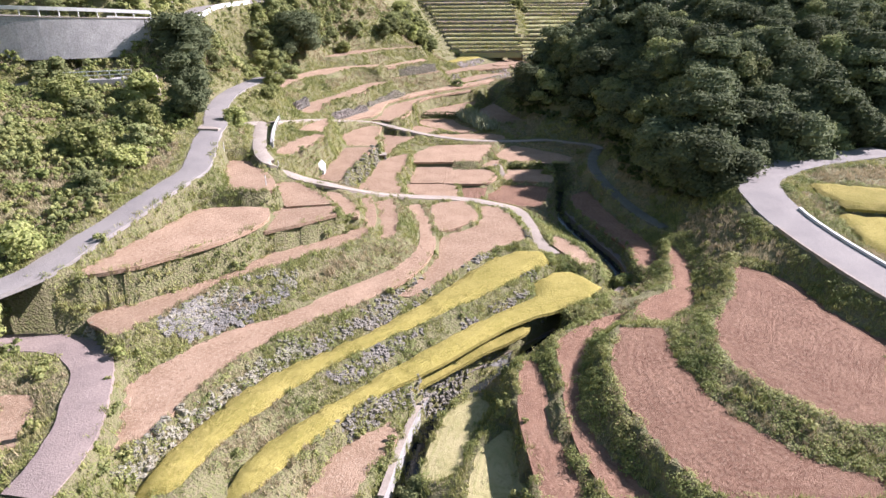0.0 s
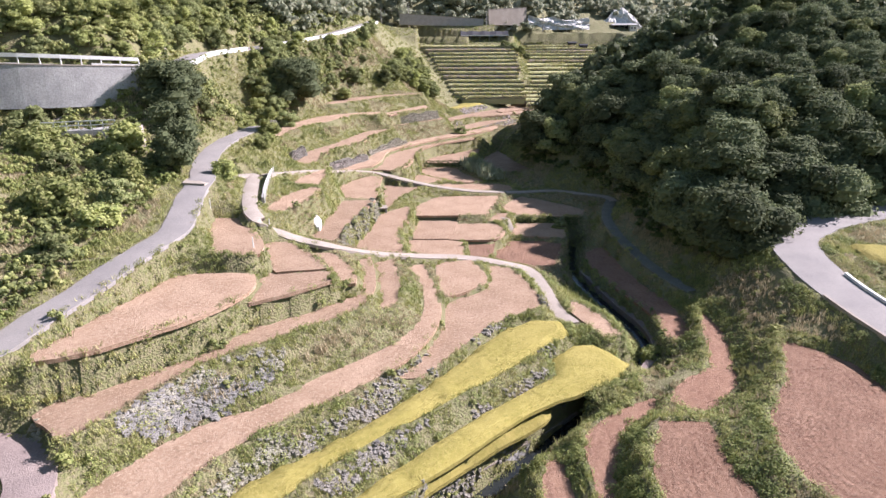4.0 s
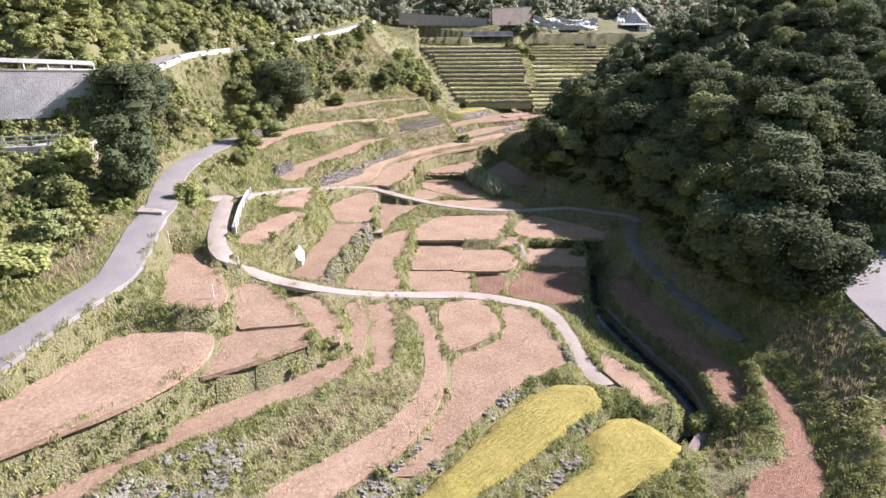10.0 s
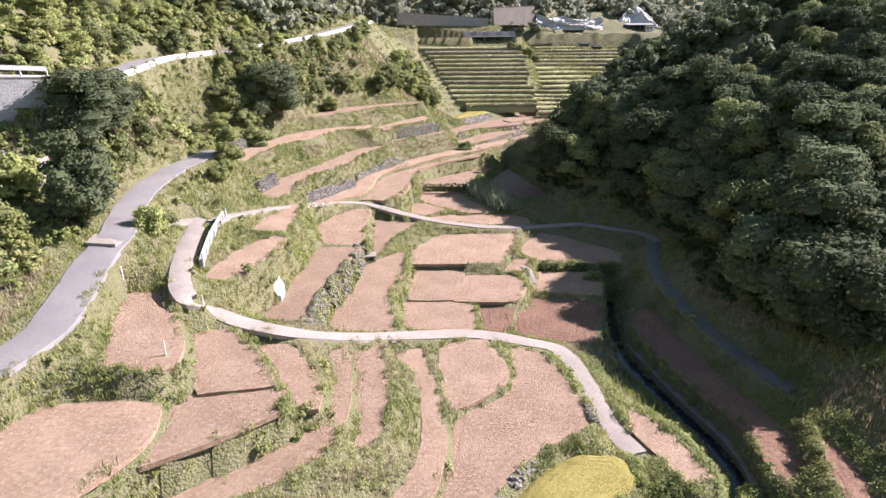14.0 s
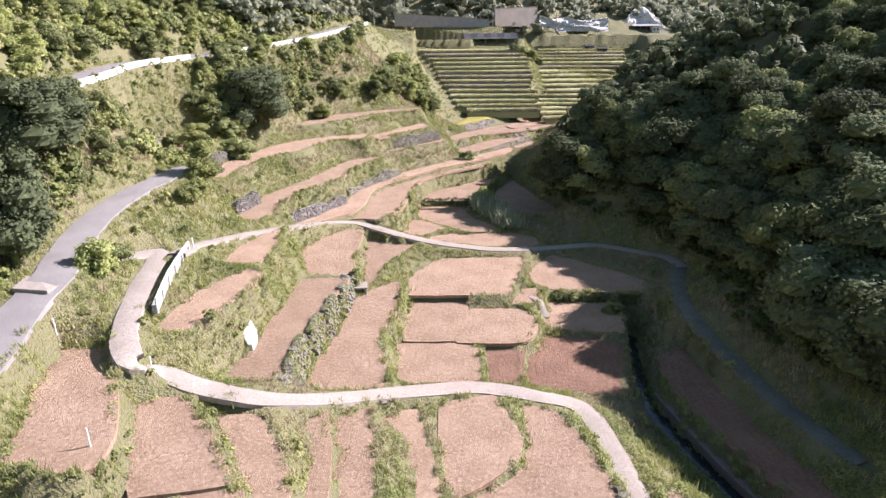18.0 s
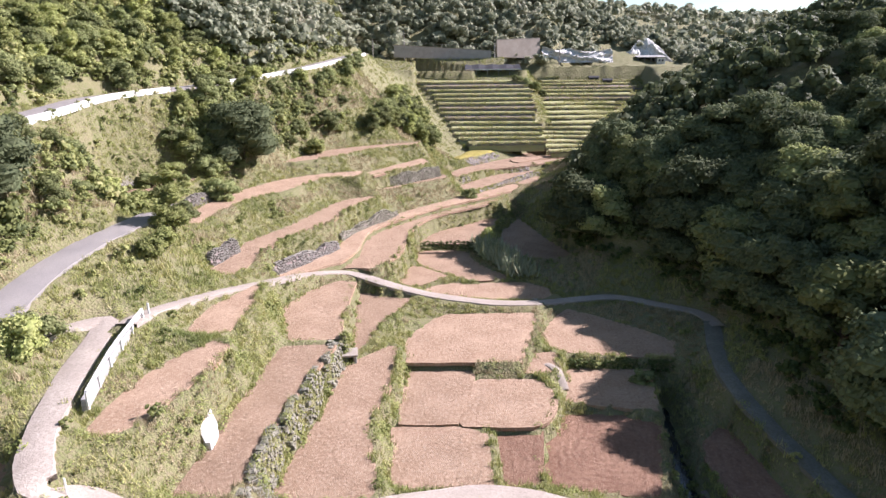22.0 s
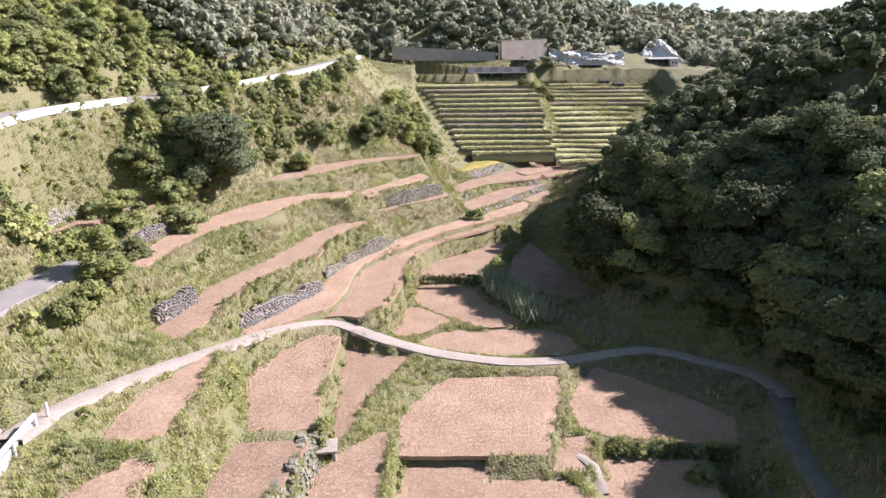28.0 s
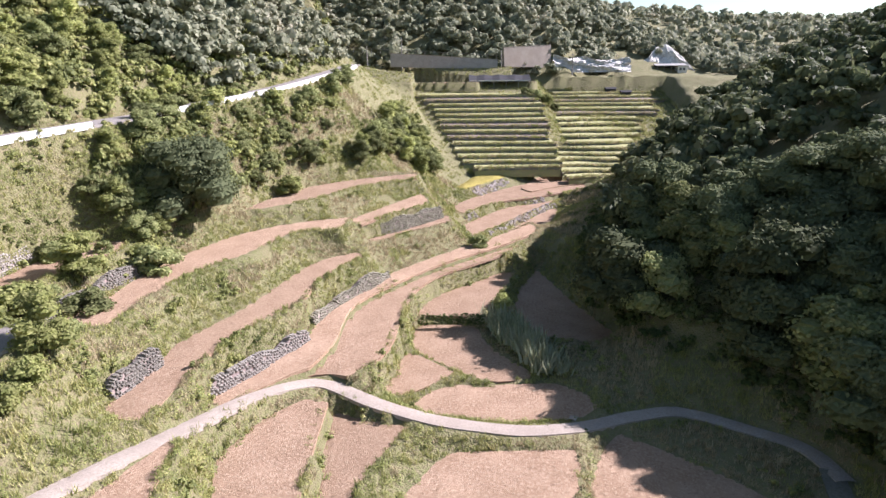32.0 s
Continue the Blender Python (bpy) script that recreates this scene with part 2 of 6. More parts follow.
def rounded(pts, n=4, closed=True):
    """A smooth curve through the points (Catmull-Rom), n pieces between two of them."""
    P = [np.array(p, float) for p in pts]
    out, k = [], len(P)
    for i in range(k if closed else k - 1):
        a, b, c2, d = (P[(i + j) % k] if closed else P[min(max(i + j, 0), k - 1)] for j in (-1, 0, 1, 2))
        for j in range(n):
            t = j / n
            out.append(0.5 * (2 * b + (c2 - a) * t + (2 * a - 5 * b + 4 * c2 - d) * t * t + (3 * b - a - 3 * c2 + d) * t ** 3))
    if not closed:
        out.append(P[-1])
    return np.array(out)


def outline_of(pts, n=4):
    """A closed curve through the points that keeps sharp corners sharp."""
    P = [np.array(p, float) for p in pts]
    k = len(P)
    sharp = []
    for i in range(k):
        a, b = P[i] - P[i - 1], P[(i + 1) % k] - P[i]
        sharp.append(abs(math.atan2(a[0] * b[1] - a[1] * b[0], a @ b)) > radians(48))
    out = []
    for i in range(k):
        b, c2 = P[i], P[(i + 1) % k]
        a = b if sharp[i] else P[i - 1]
        d = c2 if sharp[(i + 1) % k] else P[(i + 2) % k]
        for j in range(n):
            t = j / n
            out.append(0.5 * (2 * b + (c2 - a) * t + (2 * a - 5 * b + 4 * c2 - d) * t * t + (3 * b - a - 3 * c2 + d) * t ** 3))
    return np.array(out)


def inside(X, Y, poly):
    """Which of the points lie in the polygon."""
    hit = np.zeros(X.shape, bool)
    px, py = poly[:, 0], poly[:, 1]
    for i in range(len(poly)):
        x0, y0, x1, y1 = px[i - 1], py[i - 1], px[i], py[i]
        if y0 != y1:
            hit ^= ((y0 > Y) != (y1 > Y)) & (X < (x1 - x0) * (Y - y0) / (y1 - y0) + x0)
    return hit


def near_line(X, Y, line, closed=False):
    """The distance to a polyline, and the place along it (in points)."""
    best, where = np.full(X.shape, 1e9), np.zeros(X.shape)
    n = len(line)
    for i in range(n if closed else n - 1):
        a, b = line[i][:2], line[(i + 1) % n][:2]
        d = b - a
        t = np.clip(((X - a[0]) * d[0] + (Y - a[1]) * d[1]) / max(d @ d, 1e-9), 0, 1)
        r = np.hypot(X - a[0] - t * d[0], Y - a[1] - t * d[1])
        m = r < best
        best[m], where[m] = r[m], (i + t)[m]
    return best, where


# ---- the plan: paddies, paths, hills ----
FIELDS = []


def level(kind, z, corners):
    """One level paddy: its crop, its height and its corners."""
    FIELDS.append((kind, z, corners))


level('straw', 1.2, [(-4.8, 120.8), (-4.0, 126.9), (-1.2, 130.4), (3.4, 134.5), (7.6, 134.8), (6.0, 129.8), (3.4, 123.8), (2.0, 120.3)])
level('straw', 0.4, [(-4.5, 119.7), (1.7, 119.6), (2.3, 115.9), (3.8, 112.4), (6.3, 108.7), (5.7, 107.9), (2.3, 107.6), (-0.8, 110.0), (-4.2, 113.5), (-5.0, 115.3)])
level('straw', 0.6, [(-5.1, 112.4), (-3.8, 111.6), (-0.9, 108.7), (-3.9, 105.8), (-5.8, 104.6), (-7.3, 105.8), (-6.7, 109.1)])
level('straw', 0.2, [(-4.5, 103.3), (-2.9, 105.5), (-0.8, 106.8), (2.2, 106.7), (7.4, 107.2), (10.2, 105.4), (10.9, 103.3), (9.4, 102.0), (6.5, 101.4), (2.8, 101.5), (-0.9, 101.9), (-3.3, 102.6)])
level('straw', 4.3, [(-18.7, 98.7), (-16.4, 103.2), (-13.7, 108.7), (-13.8, 112.2), (-12.1, 117.7), (-7.9, 125.3), (-0.4, 134.8), (6.3, 142.1), (11.7, 148.9), (11.5, 144.2), (5.9, 137.4), (-1.9, 129.7), (-8.2, 121.2), (-11.1, 115.2), (-11.5, 107.4), (-13.2, 101.7), (-16.7, 98.2), (-17.6, 96.7)])
level('straw', 3.6, [(-17.0, 99.2), (-13.5, 102.6), (-11.6, 108.6), (-11.1, 116.5), (-8.1, 122.7), (-1.8, 131.2), (6.0, 138.5), (10.6, 142.3), (4.9, 134.3), (-1.9, 127.7), (-4.8, 122.2), (-5.9, 116.0), (-6.7, 107.6), (-9.3, 102.9), (-11.0, 101.6), (-13.5, 100.8)])
level('straw', 6.9, [(-22.1, 92.1), (-22.8, 94.0), (-22.0, 98.7), (-22.0, 101.8), (-19.8, 107.2), (-18.2, 112.4), (-15.7, 121.6), (-11.8, 125.6), (-10.7, 124.6), (-13.0, 120.5), (-14.5, 115.7), (-14.7, 111.5), (-17.1, 106.5), (-18.9, 101.7), (-19.6, 96.0), (-19.8, 92.1), (-20.6, 91.4)])
level('straw', 9.6, [(-28.5, 95.4), (-29.5, 97.9), (-28.8, 104.4), (-28.0, 113.2), (-25.5, 121.6), (-20.9, 128.1), (-13.3, 131.8), (-13.8, 126.4), (-16.5, 126.5), (-19.2, 123.9), (-21.5, 116.9), (-24.5, 111.3), (-25.8, 105.0), (-26.2, 99.4), (-26.4, 96.8), (-26.7, 94.0)])
level('straw', 11.7, [(-35.8, 100.1), (-35.9, 107.6), (-34.5, 113.8), (-31.7, 114.2), (-30.9, 110.0), (-32.4, 105.1), (-33.7, 101.0), (-34.1, 98.6)])
level('straw', 11.4, [(-25.1, 129.0), (-22.2, 139.7), (-17.1, 146.9), (-10.7, 151.3), (-6.0, 153.8), (-5.8, 149.9), (-13.3, 143.7), (-18.2, 135.4), (-21.5, 131.2), (-24.0, 128.9)])
level('straw', 9, [(-14.0, 131.9), (-11.1, 137.8), (-5.0, 149.4), (-4.2, 143.2), (-8.0, 137.6), (-11.8, 131.1)])
level('straw', 6.8, [(-11.9, 131.1), (-7.9, 135.1), (-1.1, 144.3), (-1.1, 140.7), (-6.4, 135.0), (-10.4, 130.8)])
level('rice', 5.6, [(0.7, 171.8), (6.5, 187.2), (13.6, 196.7), (16.1, 190.6), (8.4, 179.8), (2.3, 170.5)])
level('straw', 4.3, [(0.5, 162.2), (5.5, 170.9), (15.8, 182.8), (25.5, 183.7), (27.9, 178.8), (17.4, 170.8), (8.3, 165.3), (1.3, 156.2)])
level('straw', 3.1, [(1.2, 151.6), (8.2, 163.6), (16.8, 173.6), (21.3, 174.0), (14.3, 163.8), (7.2, 152.9), (2.4, 146.5)])
level('straw', 6.8, [(-19.3, 67.2), (-19.4, 68.7), (-19.2, 72.0), (-18.3, 75.2), (-16.7, 77.7), (-15.7, 77.0), (-15.7, 74.0), (-16.5, 70.4), (-17.4, 67.7), (-18.5, 67.0)])
level('straw', 6.6, [(-19.2, 79.5), (-19.5, 82.0), (-19.0, 86.7), (-18.1, 89.6), (-17.1, 89.3), (-16.6, 84.8), (-16.7, 79.9), (-17.7, 79.3)])
level('straw', 3.3, [(-15.9, 92.3), (-15.4, 95.9), (-12.1, 99.4), (-10.5, 99.1), (-10.3, 90.1), (-9.8, 85.7), (-13.8, 85.1)])
level('straw', 1.7, [(-10.1, 100.0), (-6.4, 100.6), (-3.9, 99.5), (-6.9, 93.2), (-8.3, 87.5), (-9.0, 86.4), (-9.7, 93.9)])
level('straw', 3.6, [(-15.0, 66.3), (-13.8, 83.4), (-9.9, 83.6), (-10.7, 79.2), (-11.8, 71.6), (-12.3, 66.2)])
level('straw', 1.5, [(-10.9, 68.7), (-10.3, 72.9), (-9.5, 78.1), (-9.3, 83.5), (-5.9, 87.8), (-5.4, 87.0), (-5.4, 81.2), (-6.5, 76.6), (-5.9, 72.8), (-5.4, 70.2), (-5.4, 68.6)])
level('straw', 0.7, [(-4.4, 86.4), (-4.4, 90.9), (-2.6, 94.4), (-0.4, 96.5), (7.5, 96.6), (7.6, 95.2), (5.1, 86.3), (-0.6, 86.4)])
level('straw', -0.3, [(8.3, 93.4), (10.0, 97.4), (12.0, 100.1), (14.2, 98.1), (17.4, 95.2), (20.1, 91.9), (18.9, 88.8), (13.6, 89.4), (10.0, 90.1), (8.4, 91.3)])
level('straw', 0.1, [(5.5, 85.4), (6.9, 88.8), (8.7, 89.0), (7.4, 85.4)])
level('straw', -1.1, [(9.7, 88.4), (18.1, 87.7), (17.5, 84.6), (15.7, 81.6), (11.7, 82.2), (8.6, 83.1)])
level('straw', 0, [(-4.7, 85.8), (0.8, 86.2), (1.0, 84.7), (-0.5, 78.3), (-4.4, 78.3)])
level('straw', -0.05, [(1.2, 83.9), (2.6, 84.6), (6.3, 84.3), (7.2, 82.0), (6.5, 79.3), (4.9, 78.0), (0.1, 78.1), (-0.2, 79.8)])
level('straw', -0.15, [(-4.9, 77.9), (-0.7, 77.9), (1.6, 77.0), (1.8, 71.7), (-0.8, 71.6), (-4.4, 71.5)])
level('tilled', -0.6, [(2.4, 77.3), (5.6, 78.2), (4.7, 72.5), (2.3, 72.1)])
level('tilled', -1.6, [(6.1, 78.3), (8.3, 81.6), (11.6, 81.7), (14.9, 80.3), (12.1, 72.3), (5.6, 73.6)])
level('straw', 6.8, [(-20.5, 54.6), (-21.7, 58.1), (-24.7, 63.8), (-23.9, 64.7), (-21.1, 64.5), (-18.7, 60.4), (-16.8, 56.5), (-16.5, 54.2), (-17.4, 53.9)])
level('straw', 5.1, [(-18.4, 61.8), (-17.0, 63.2), (-14.8, 60.7), (-12.7, 57.9), (-11.0, 55.1), (-15.0, 54.3), (-16.8, 57.5)])
level('straw', 4.9, [(-16.9, 48.8), (-15.5, 54.5), (-10.3, 54.7), (-10.3, 52.7), (-13.1, 50.2), (-15.7, 48.4)])
level('straw', 4, [(-14.8, 63.0), (-12.6, 62.4), (-10.2, 59.5), (-8.8, 56.5), (-8.5, 54.4), (-10.0, 54.4), (-10.1, 55.2), (-12.7, 59.5)])
level('straw', 2.8, [(-23.2, 34.2), (-25.1, 36.8), (-23.9, 39.9), (-21.7, 42.2), (-19.6, 45.6), (-16.0, 48.6), (-12.4, 51.0), (-9.3, 53.2), (-8.2, 55.6), (-8.4, 60.5), (-10.1, 65.2), (-8.7, 64.9), (-7.6, 60.5), (-7.1, 55.6), (-8.1, 51.5), (-11.0, 48.8), (-14.6, 45.6), (-17.5, 43.2), (-19.9, 38.8), (-21.4, 35.9)])
level('straw', 2, [(-8.3, 66.1), (-6.2, 66.0), (-5.2, 60.4), (-4.9, 56.1), (-5.6, 53.3), (-6.1, 53.3), (-6.3, 56.9), (-7.5, 61.3)])
level('straw', 0.7, [(-19.0, 25.9), (-19.9, 27.3), (-20.5, 31.6), (-18.9, 34.7), (-16.3, 38.4), (-12.7, 40.8), (-9.3, 44.6), (-4.5, 49.5), (-2.3, 55.5), (-3.3, 63.7), (-5.4, 66.7), (-3.1, 67.2), (-1.6, 60.2), (-1.2, 54.0), (-3.3, 47.7), (-7.6, 42.6), (-11.4, 39.1), (-14.5, 35.3), (-16.3, 30.9), (-17.1, 27.3)])
level('straw', 0.4, [(-1.3, 68.2), (2.3, 69.2), (3.6, 64.3), (2.3, 61.6), (-0.4, 59.4), (-1.2, 62.4)])
level('straw', -0.1, [(4.6, 68.6), (6.8, 67.4), (8.5, 60.4), (8.2, 58.3), (3.4, 54.4), (-2.5, 45.7), (-6.9, 45.7), (-4.1, 49.6), (-1.1, 53.7), (-0.2, 58.7), (3.8, 62.3)])
level('straw', -1.1, [(12.3, 61.2), (13.8, 58.7), (15.0, 54.4), (13.1, 53.7), (12.0, 56.8), (11.7, 59.5)])
level('tilled', -2.2, [(17.0, 75.8), (17.2, 73.0), (17.9, 69.6), (18.7, 66.2), (19.4, 63.7), (20.1, 61.0), (20.1, 59.8), (19.9, 56.6), (20.6, 55.4), (22.3, 56.5), (22.5, 59.8), (22.7, 62.4), (22.1, 65.3), (21.2, 68.5), (20.8, 72.3), (20.4, 75.4), (21.2, 79.7), (20.3, 81.2), (17.9, 78.9)])
level('straw', 5.6, [(-26.8, 40.3), (-25.6, 38.5), (-23.1, 39.6), (-20.9, 41.6), (-18.5, 44.0), (-16.6, 46.9), (-15.8, 49.6), (-16.4, 52.2), (-20.0, 52.6), (-23.7, 51.2), (-26.1, 46.5), (-26.9, 43.0)])
level('rice', -0.7, [(-16.5, 24.1), (-16.0, 27.0), (-14.2, 31.6), (-11.5, 35.3), (-7.2, 38.9), (-1.8, 45.1), (2.9, 51.7), (6.5, 55.4), (9.9, 55.3), (10.1, 53.6), (5.9, 49.3), (0.6, 44.5), (-4.7, 39.7), (-9.1, 35.3), (-12.4, 30.4), (-14.2, 26.5), (-14.9, 24.4)])
level('rice', -1.8, [(-12.2, 25.0), (-11.7, 27.7), (-9.7, 30.7), (-6.6, 34.1), (-1.2, 39.8), (4.5, 45.0), (8.4, 48.5), (8.5, 50.8), (11.1, 53.3), (12.9, 52.6), (14.5, 50.2), (12.9, 47.9), (10.1, 46.4), (5.3, 43.5), (-0.3, 38.2), (-5.0, 34.1), (-8.2, 30.1), (-10.4, 26.3), (-11.3, 25.0)])
level('rice', -2.9, [(-5.8, 33.4), (-2.9, 36.9), (0.6, 39.8), (7.3, 45.7), (6.6, 44.0), (2.8, 41.0), (-1.2, 37.4), (-3.6, 35.2)])
level('straw', -3.4, [(-8.1, 26.5), (-6.9, 30.4), (-3.8, 33.1), (-3.3, 31.4), (-4.9, 28.9), (-5.6, 26.5)])
level('stubble', -4.3, [(-1.6, 29.3), (0.1, 34.8), (2.2, 37.3), (3.2, 36.3), (1.2, 31.8), (0.9, 29.8), (-0.7, 28.8)])
level('stubble', -3.8, [(1.4, 26.9), (2.3, 30.7), (4.3, 32.9), (5.0, 27.0)])
level('tilled', -2, [(5.9, 38.4), (6.8, 38.4), (6.9, 34.9), (6.7, 31.3), (7.4, 27.3), (7.7, 25.1), (5.5, 25.1), (5.2, 28.7), (5.1, 33.0)])
level('tilled', -1.4, [(9.0, 40.2), (12.3, 43.2), (15.1, 44.6), (16.1, 45.6), (13.6, 42.8), (11.3, 40.6), (9.8, 36.8), (8.7, 32.3), (9.3, 28.5), (11.1, 24.4), (9.2, 24.5), (8.2, 28.0), (8.1, 32.3), (8.6, 36.1)])
level('tilled', 0.2, [(13.5, 39.5), (16.4, 39.4), (16.2, 35.1), (16.7, 30.7), (18.4, 27.6), (20.3, 25.3), (23.0, 24.0), (22.2, 22.8), (15.2, 22.9), (13.1, 24.9), (12.0, 28.1), (11.4, 31.9), (11.9, 35.8)])
level('tilled', 1, [(26.4, 49.0), (29.4, 45.5), (29.8, 39.8), (31.1, 36.2), (25.2, 27.4), (23.2, 27.8), (21.2, 30.2), (19.5, 33.2), (19.5, 36.7), (21.0, 39.9), (23.8, 43.5)])
level('tilled', -1, [(24.1, 59.0), (24.0, 54.4), (22.4, 48.5), (21.0, 45.4), (17.8, 42.3), (16.3, 43.1), (15.9, 43.6), (17.1, 45.7), (19.9, 47.8), (20.7, 48.1), (22.0, 52.0), (22.9, 55.2)])
level('straw', 1.4, [(-27.3, 30.1), (-25.4, 29.8), (-24.2, 28.0), (-23.6, 25.6), (-23.9, 25.2)])
level('straw', 2.3, [(1.9, 137.5), (5.7, 146.3), (11.2, 156.3), (17.0, 166.0), (19.5, 168.6), (16.7, 158.4), (11.4, 151.1), (6.2, 142.4), (3.4, 136.5)])
level('straw', 4.5, [(14.4, 178.5), (20.5, 191.8), (27.5, 201.5), (39.2, 205.1), (39.3, 198.5), (31.1, 183.9), (22.0, 179.5), (15.4, 173.9)])
level('straw', 24, [(-23.7, 242.6), (-14.8, 237.0), (-2.0, 232.8), (8.5, 230.0), (7.3, 224.4), (-5.0, 225.9), (-15.9, 230.3), (-21.9, 236.1)])
level('straw', 24, [(18.6, 238.2), (24.5, 237.4), (23.0, 226.5), (18.1, 227.3)])
level('straw', 0.1, [(7.5, 128.8), (11.3, 139.1), (13.8, 126.8), (16.4, 117.3), (13.5, 116.0), (8.3, 117.6), (7.0, 120.5)])
level('rice', 3.8, [(40.6, 63.7), (44.1, 62.4), (47.2, 61.0), (50.5, 59.6), (46.1, 53.8), (43.3, 55.4), (40.2, 56.4), (39.6, 60.7)])
level('rice', 2.9, [(39.3, 56.0), (43.5, 55.1), (47.0, 54.4), (38.4, 43.2), (37.5, 46.5), (37.5, 49.2)])
WALL_W1 = [(-24.6, 36.4), (-21.2, 37.5), (-18.6, 39), (-15.8, 43.2), (-13, 44.7)]
WALL_W3 = [(-9.1, 37.8), (-6.1, 41), (-3.2, 45.5), (0.7, 51.4), (5.5, 57), (9.5, 59.8)]
WALL_W3B = [(-17, 25.3), (-15, 29.6), (-13.1, 33.4), (-10.9, 37.2)]
WALL_W4 = [(-7.5, 35.5), (-3.9, 40.1), (0.6, 45.5), (6.1, 50.5), (9.2, 53.7)]
WALL_W5 = [(-6.3, 32.1), (-3.6, 35.7), (0.6, 40.5), (5.6, 46.1), (8.1, 47.9)]
WALL_W7 = [(-11.3, 64.6), (-10.6, 73.7), (-9.9, 84.6)]
WALL_V1W = [(2.7, 172.6), (6.9, 173.6), (16.3, 192.4)]
WALL_V2W = [(2.5, 156.2), (9.8, 162), (22.6, 179.6)]
WALL_V3W = [(2.2, 145), (9.2, 155.9), (19.9, 170.7)]
CENTRAL_PATH = [(-26.2, 69.5, 10), (-26.3, 73, 9.3), (-25.2, 75.8, 8.7), (-23.7, 77.4, 8.4), (-21.8, 70.3, 8.3), (-20.5, 65.6, 7.8), (-18.8, 62.6, 7.3), (-17.6, 63.5, 5.9), (-15.1, 63.1, 5.1), (-11.8, 63.2, 4.3), (-8.4, 65.2, 2.9), (-4.2, 68.2, 1.4), (1.2, 70.3, 0.4), (5.6, 69.9, -0.1), (8.8, 69.3, -0.8), (9.9, 64.5, -1.1), (10.2, 60.1, -1.2), (11.3, 56.7, -1.2)]
UPPER_PATH = [(-21.9, 76.6, 8.6), (-21.8, 80.1, 8.1), (-20.9, 83.9, 7.4), (-19.3, 87.6, 6.8), (-17.4, 92.4, 5.8), (-15, 98.4, 4.5), (-11.4, 102.1, 3.3), (-6.7, 100.1, 2.6), (-1.8, 98.9, 1.8), (4, 98.7, 1.1), (9.1, 99.9, 0.6), (13.1, 101.9, 0.1), (17.5, 102.8, -0), (21.7, 100.2, 0.1), (24.5, 97.2, 0.4), (24.8, 93.1, 0.7)]
VALLEY_PATH = [(24.7, 94.4, 0.6), (22, 86.8, 0.6), (21.4, 80.9, 0.2), (22.3, 74.6, -0.5), (23.5, 69, -1), (25.1, 63.7, -1.1)]
LEFT_ROAD = [(-31, 34.5, 5.8), (-28.8, 37.4, 6.1), (-28, 39.8, 6.4), (-27.2, 42.6, 6.8), (-26.3, 45.7, 7.2), (-25.5, 49.1, 7.7), (-24.6, 52.7, 8.1), (-24, 55.6, 8.4), (-24.6, 59.5, 8.9), (-25.6, 64, 9.5), (-26, 68, 10.1), (-27, 71.1, 10.3), (-28.3, 75.3, 10.6), (-29, 79.8, 11), (-29.1, 85.2, 11.4), (-28.4, 89.7, 11.7), (-27.4, 93.8, 12)]
LOOP_TRACK = [(-20.1, 21.4, 2), (-19.8, 23.5, 2.2), (-20.3, 26.1, 2.1), (-21.6, 29.8, 2), (-23, 32.7, 1.8), (-24.9, 34.6, 1.8), (-27.3, 35.5, 1.8), (-29.5, 35.3, 1.9), (-31.5, 34.5, 2.1)]
RIGHT_ROAD = [(36.5, 29.1, 2.1), (35.6, 35.2, 2.6), (34.6, 40.7, 2.8), (33.9, 46.3, 3), (33.5, 50.8, 3.2), (33.3, 55.9, 3.6), (33.8, 61.1, 4.2), (35.6, 65.3, 4.3), (38.3, 67.7, 4.4), (41.8, 70.1, 4.5), (48, 72.7, 4.6), (56.5, 75.5, 4.7)]
CHANNEL = [(17.6, 87.4, -4.4), (15.5, 74.8, -3.9), (17.3, 66.6, -4.2), (18.9, 60.8, -4.4), (18.6, 56.5, -4.7), (15.4, 52.2, -5), (10.6, 47.5, -5.2), (6.4, 43.7, -5.6), (4.4, 42, -5.9), (-0.4, 37.3, -6.2), (-1.4, 35.2, -6.2), (-2.4, 30.8, -6.2), (-3.1, 27, -6.2)]
HILL_ROAD = [(-95, 70.2, 23.1), (-62, 74.6, 22), (-47.3, 78.7, 21.3), (-39.5, 83.5, 20.7), (-37.2, 89, 20.4), (-38.3, 98.1, 20.9), (-39.8, 108.2, 21.6), (-37.6, 117.3, 22.1), (-35.4, 127.9, 22.5), (-32.4, 138, 23.3), (-27, 152.7, 24.7), (-23.6, 166.9, 26.2), (-21.2, 185.1, 27.8), (-22, 201.2, 28.6)]
BRANCH_LANE = [(-66, 63.3, 13.8), (-50, 69.9, 14.2), (-46, 75.8, 15.1), (-43.6, 78.6, 16.2), (-40.4, 82, 17.7), (-37.6, 85.5, 19.2), (-36.2, 89.5, 20.4)]
WAYS = [("branch_lane", BRANCH_LANE, 2.6), ("central_path", CENTRAL_PATH, 1.5), ("upper_path", UPPER_PATH, 1.35), ("valley_path", VALLEY_PATH, 1.4), ("left_road", LEFT_ROAD, 2.6), ("loop_track", LOOP_TRACK, 2.5), ("right_road", RIGHT_ROAD, 4.4), ("hill_road", HILL_ROAD, 3.6)]
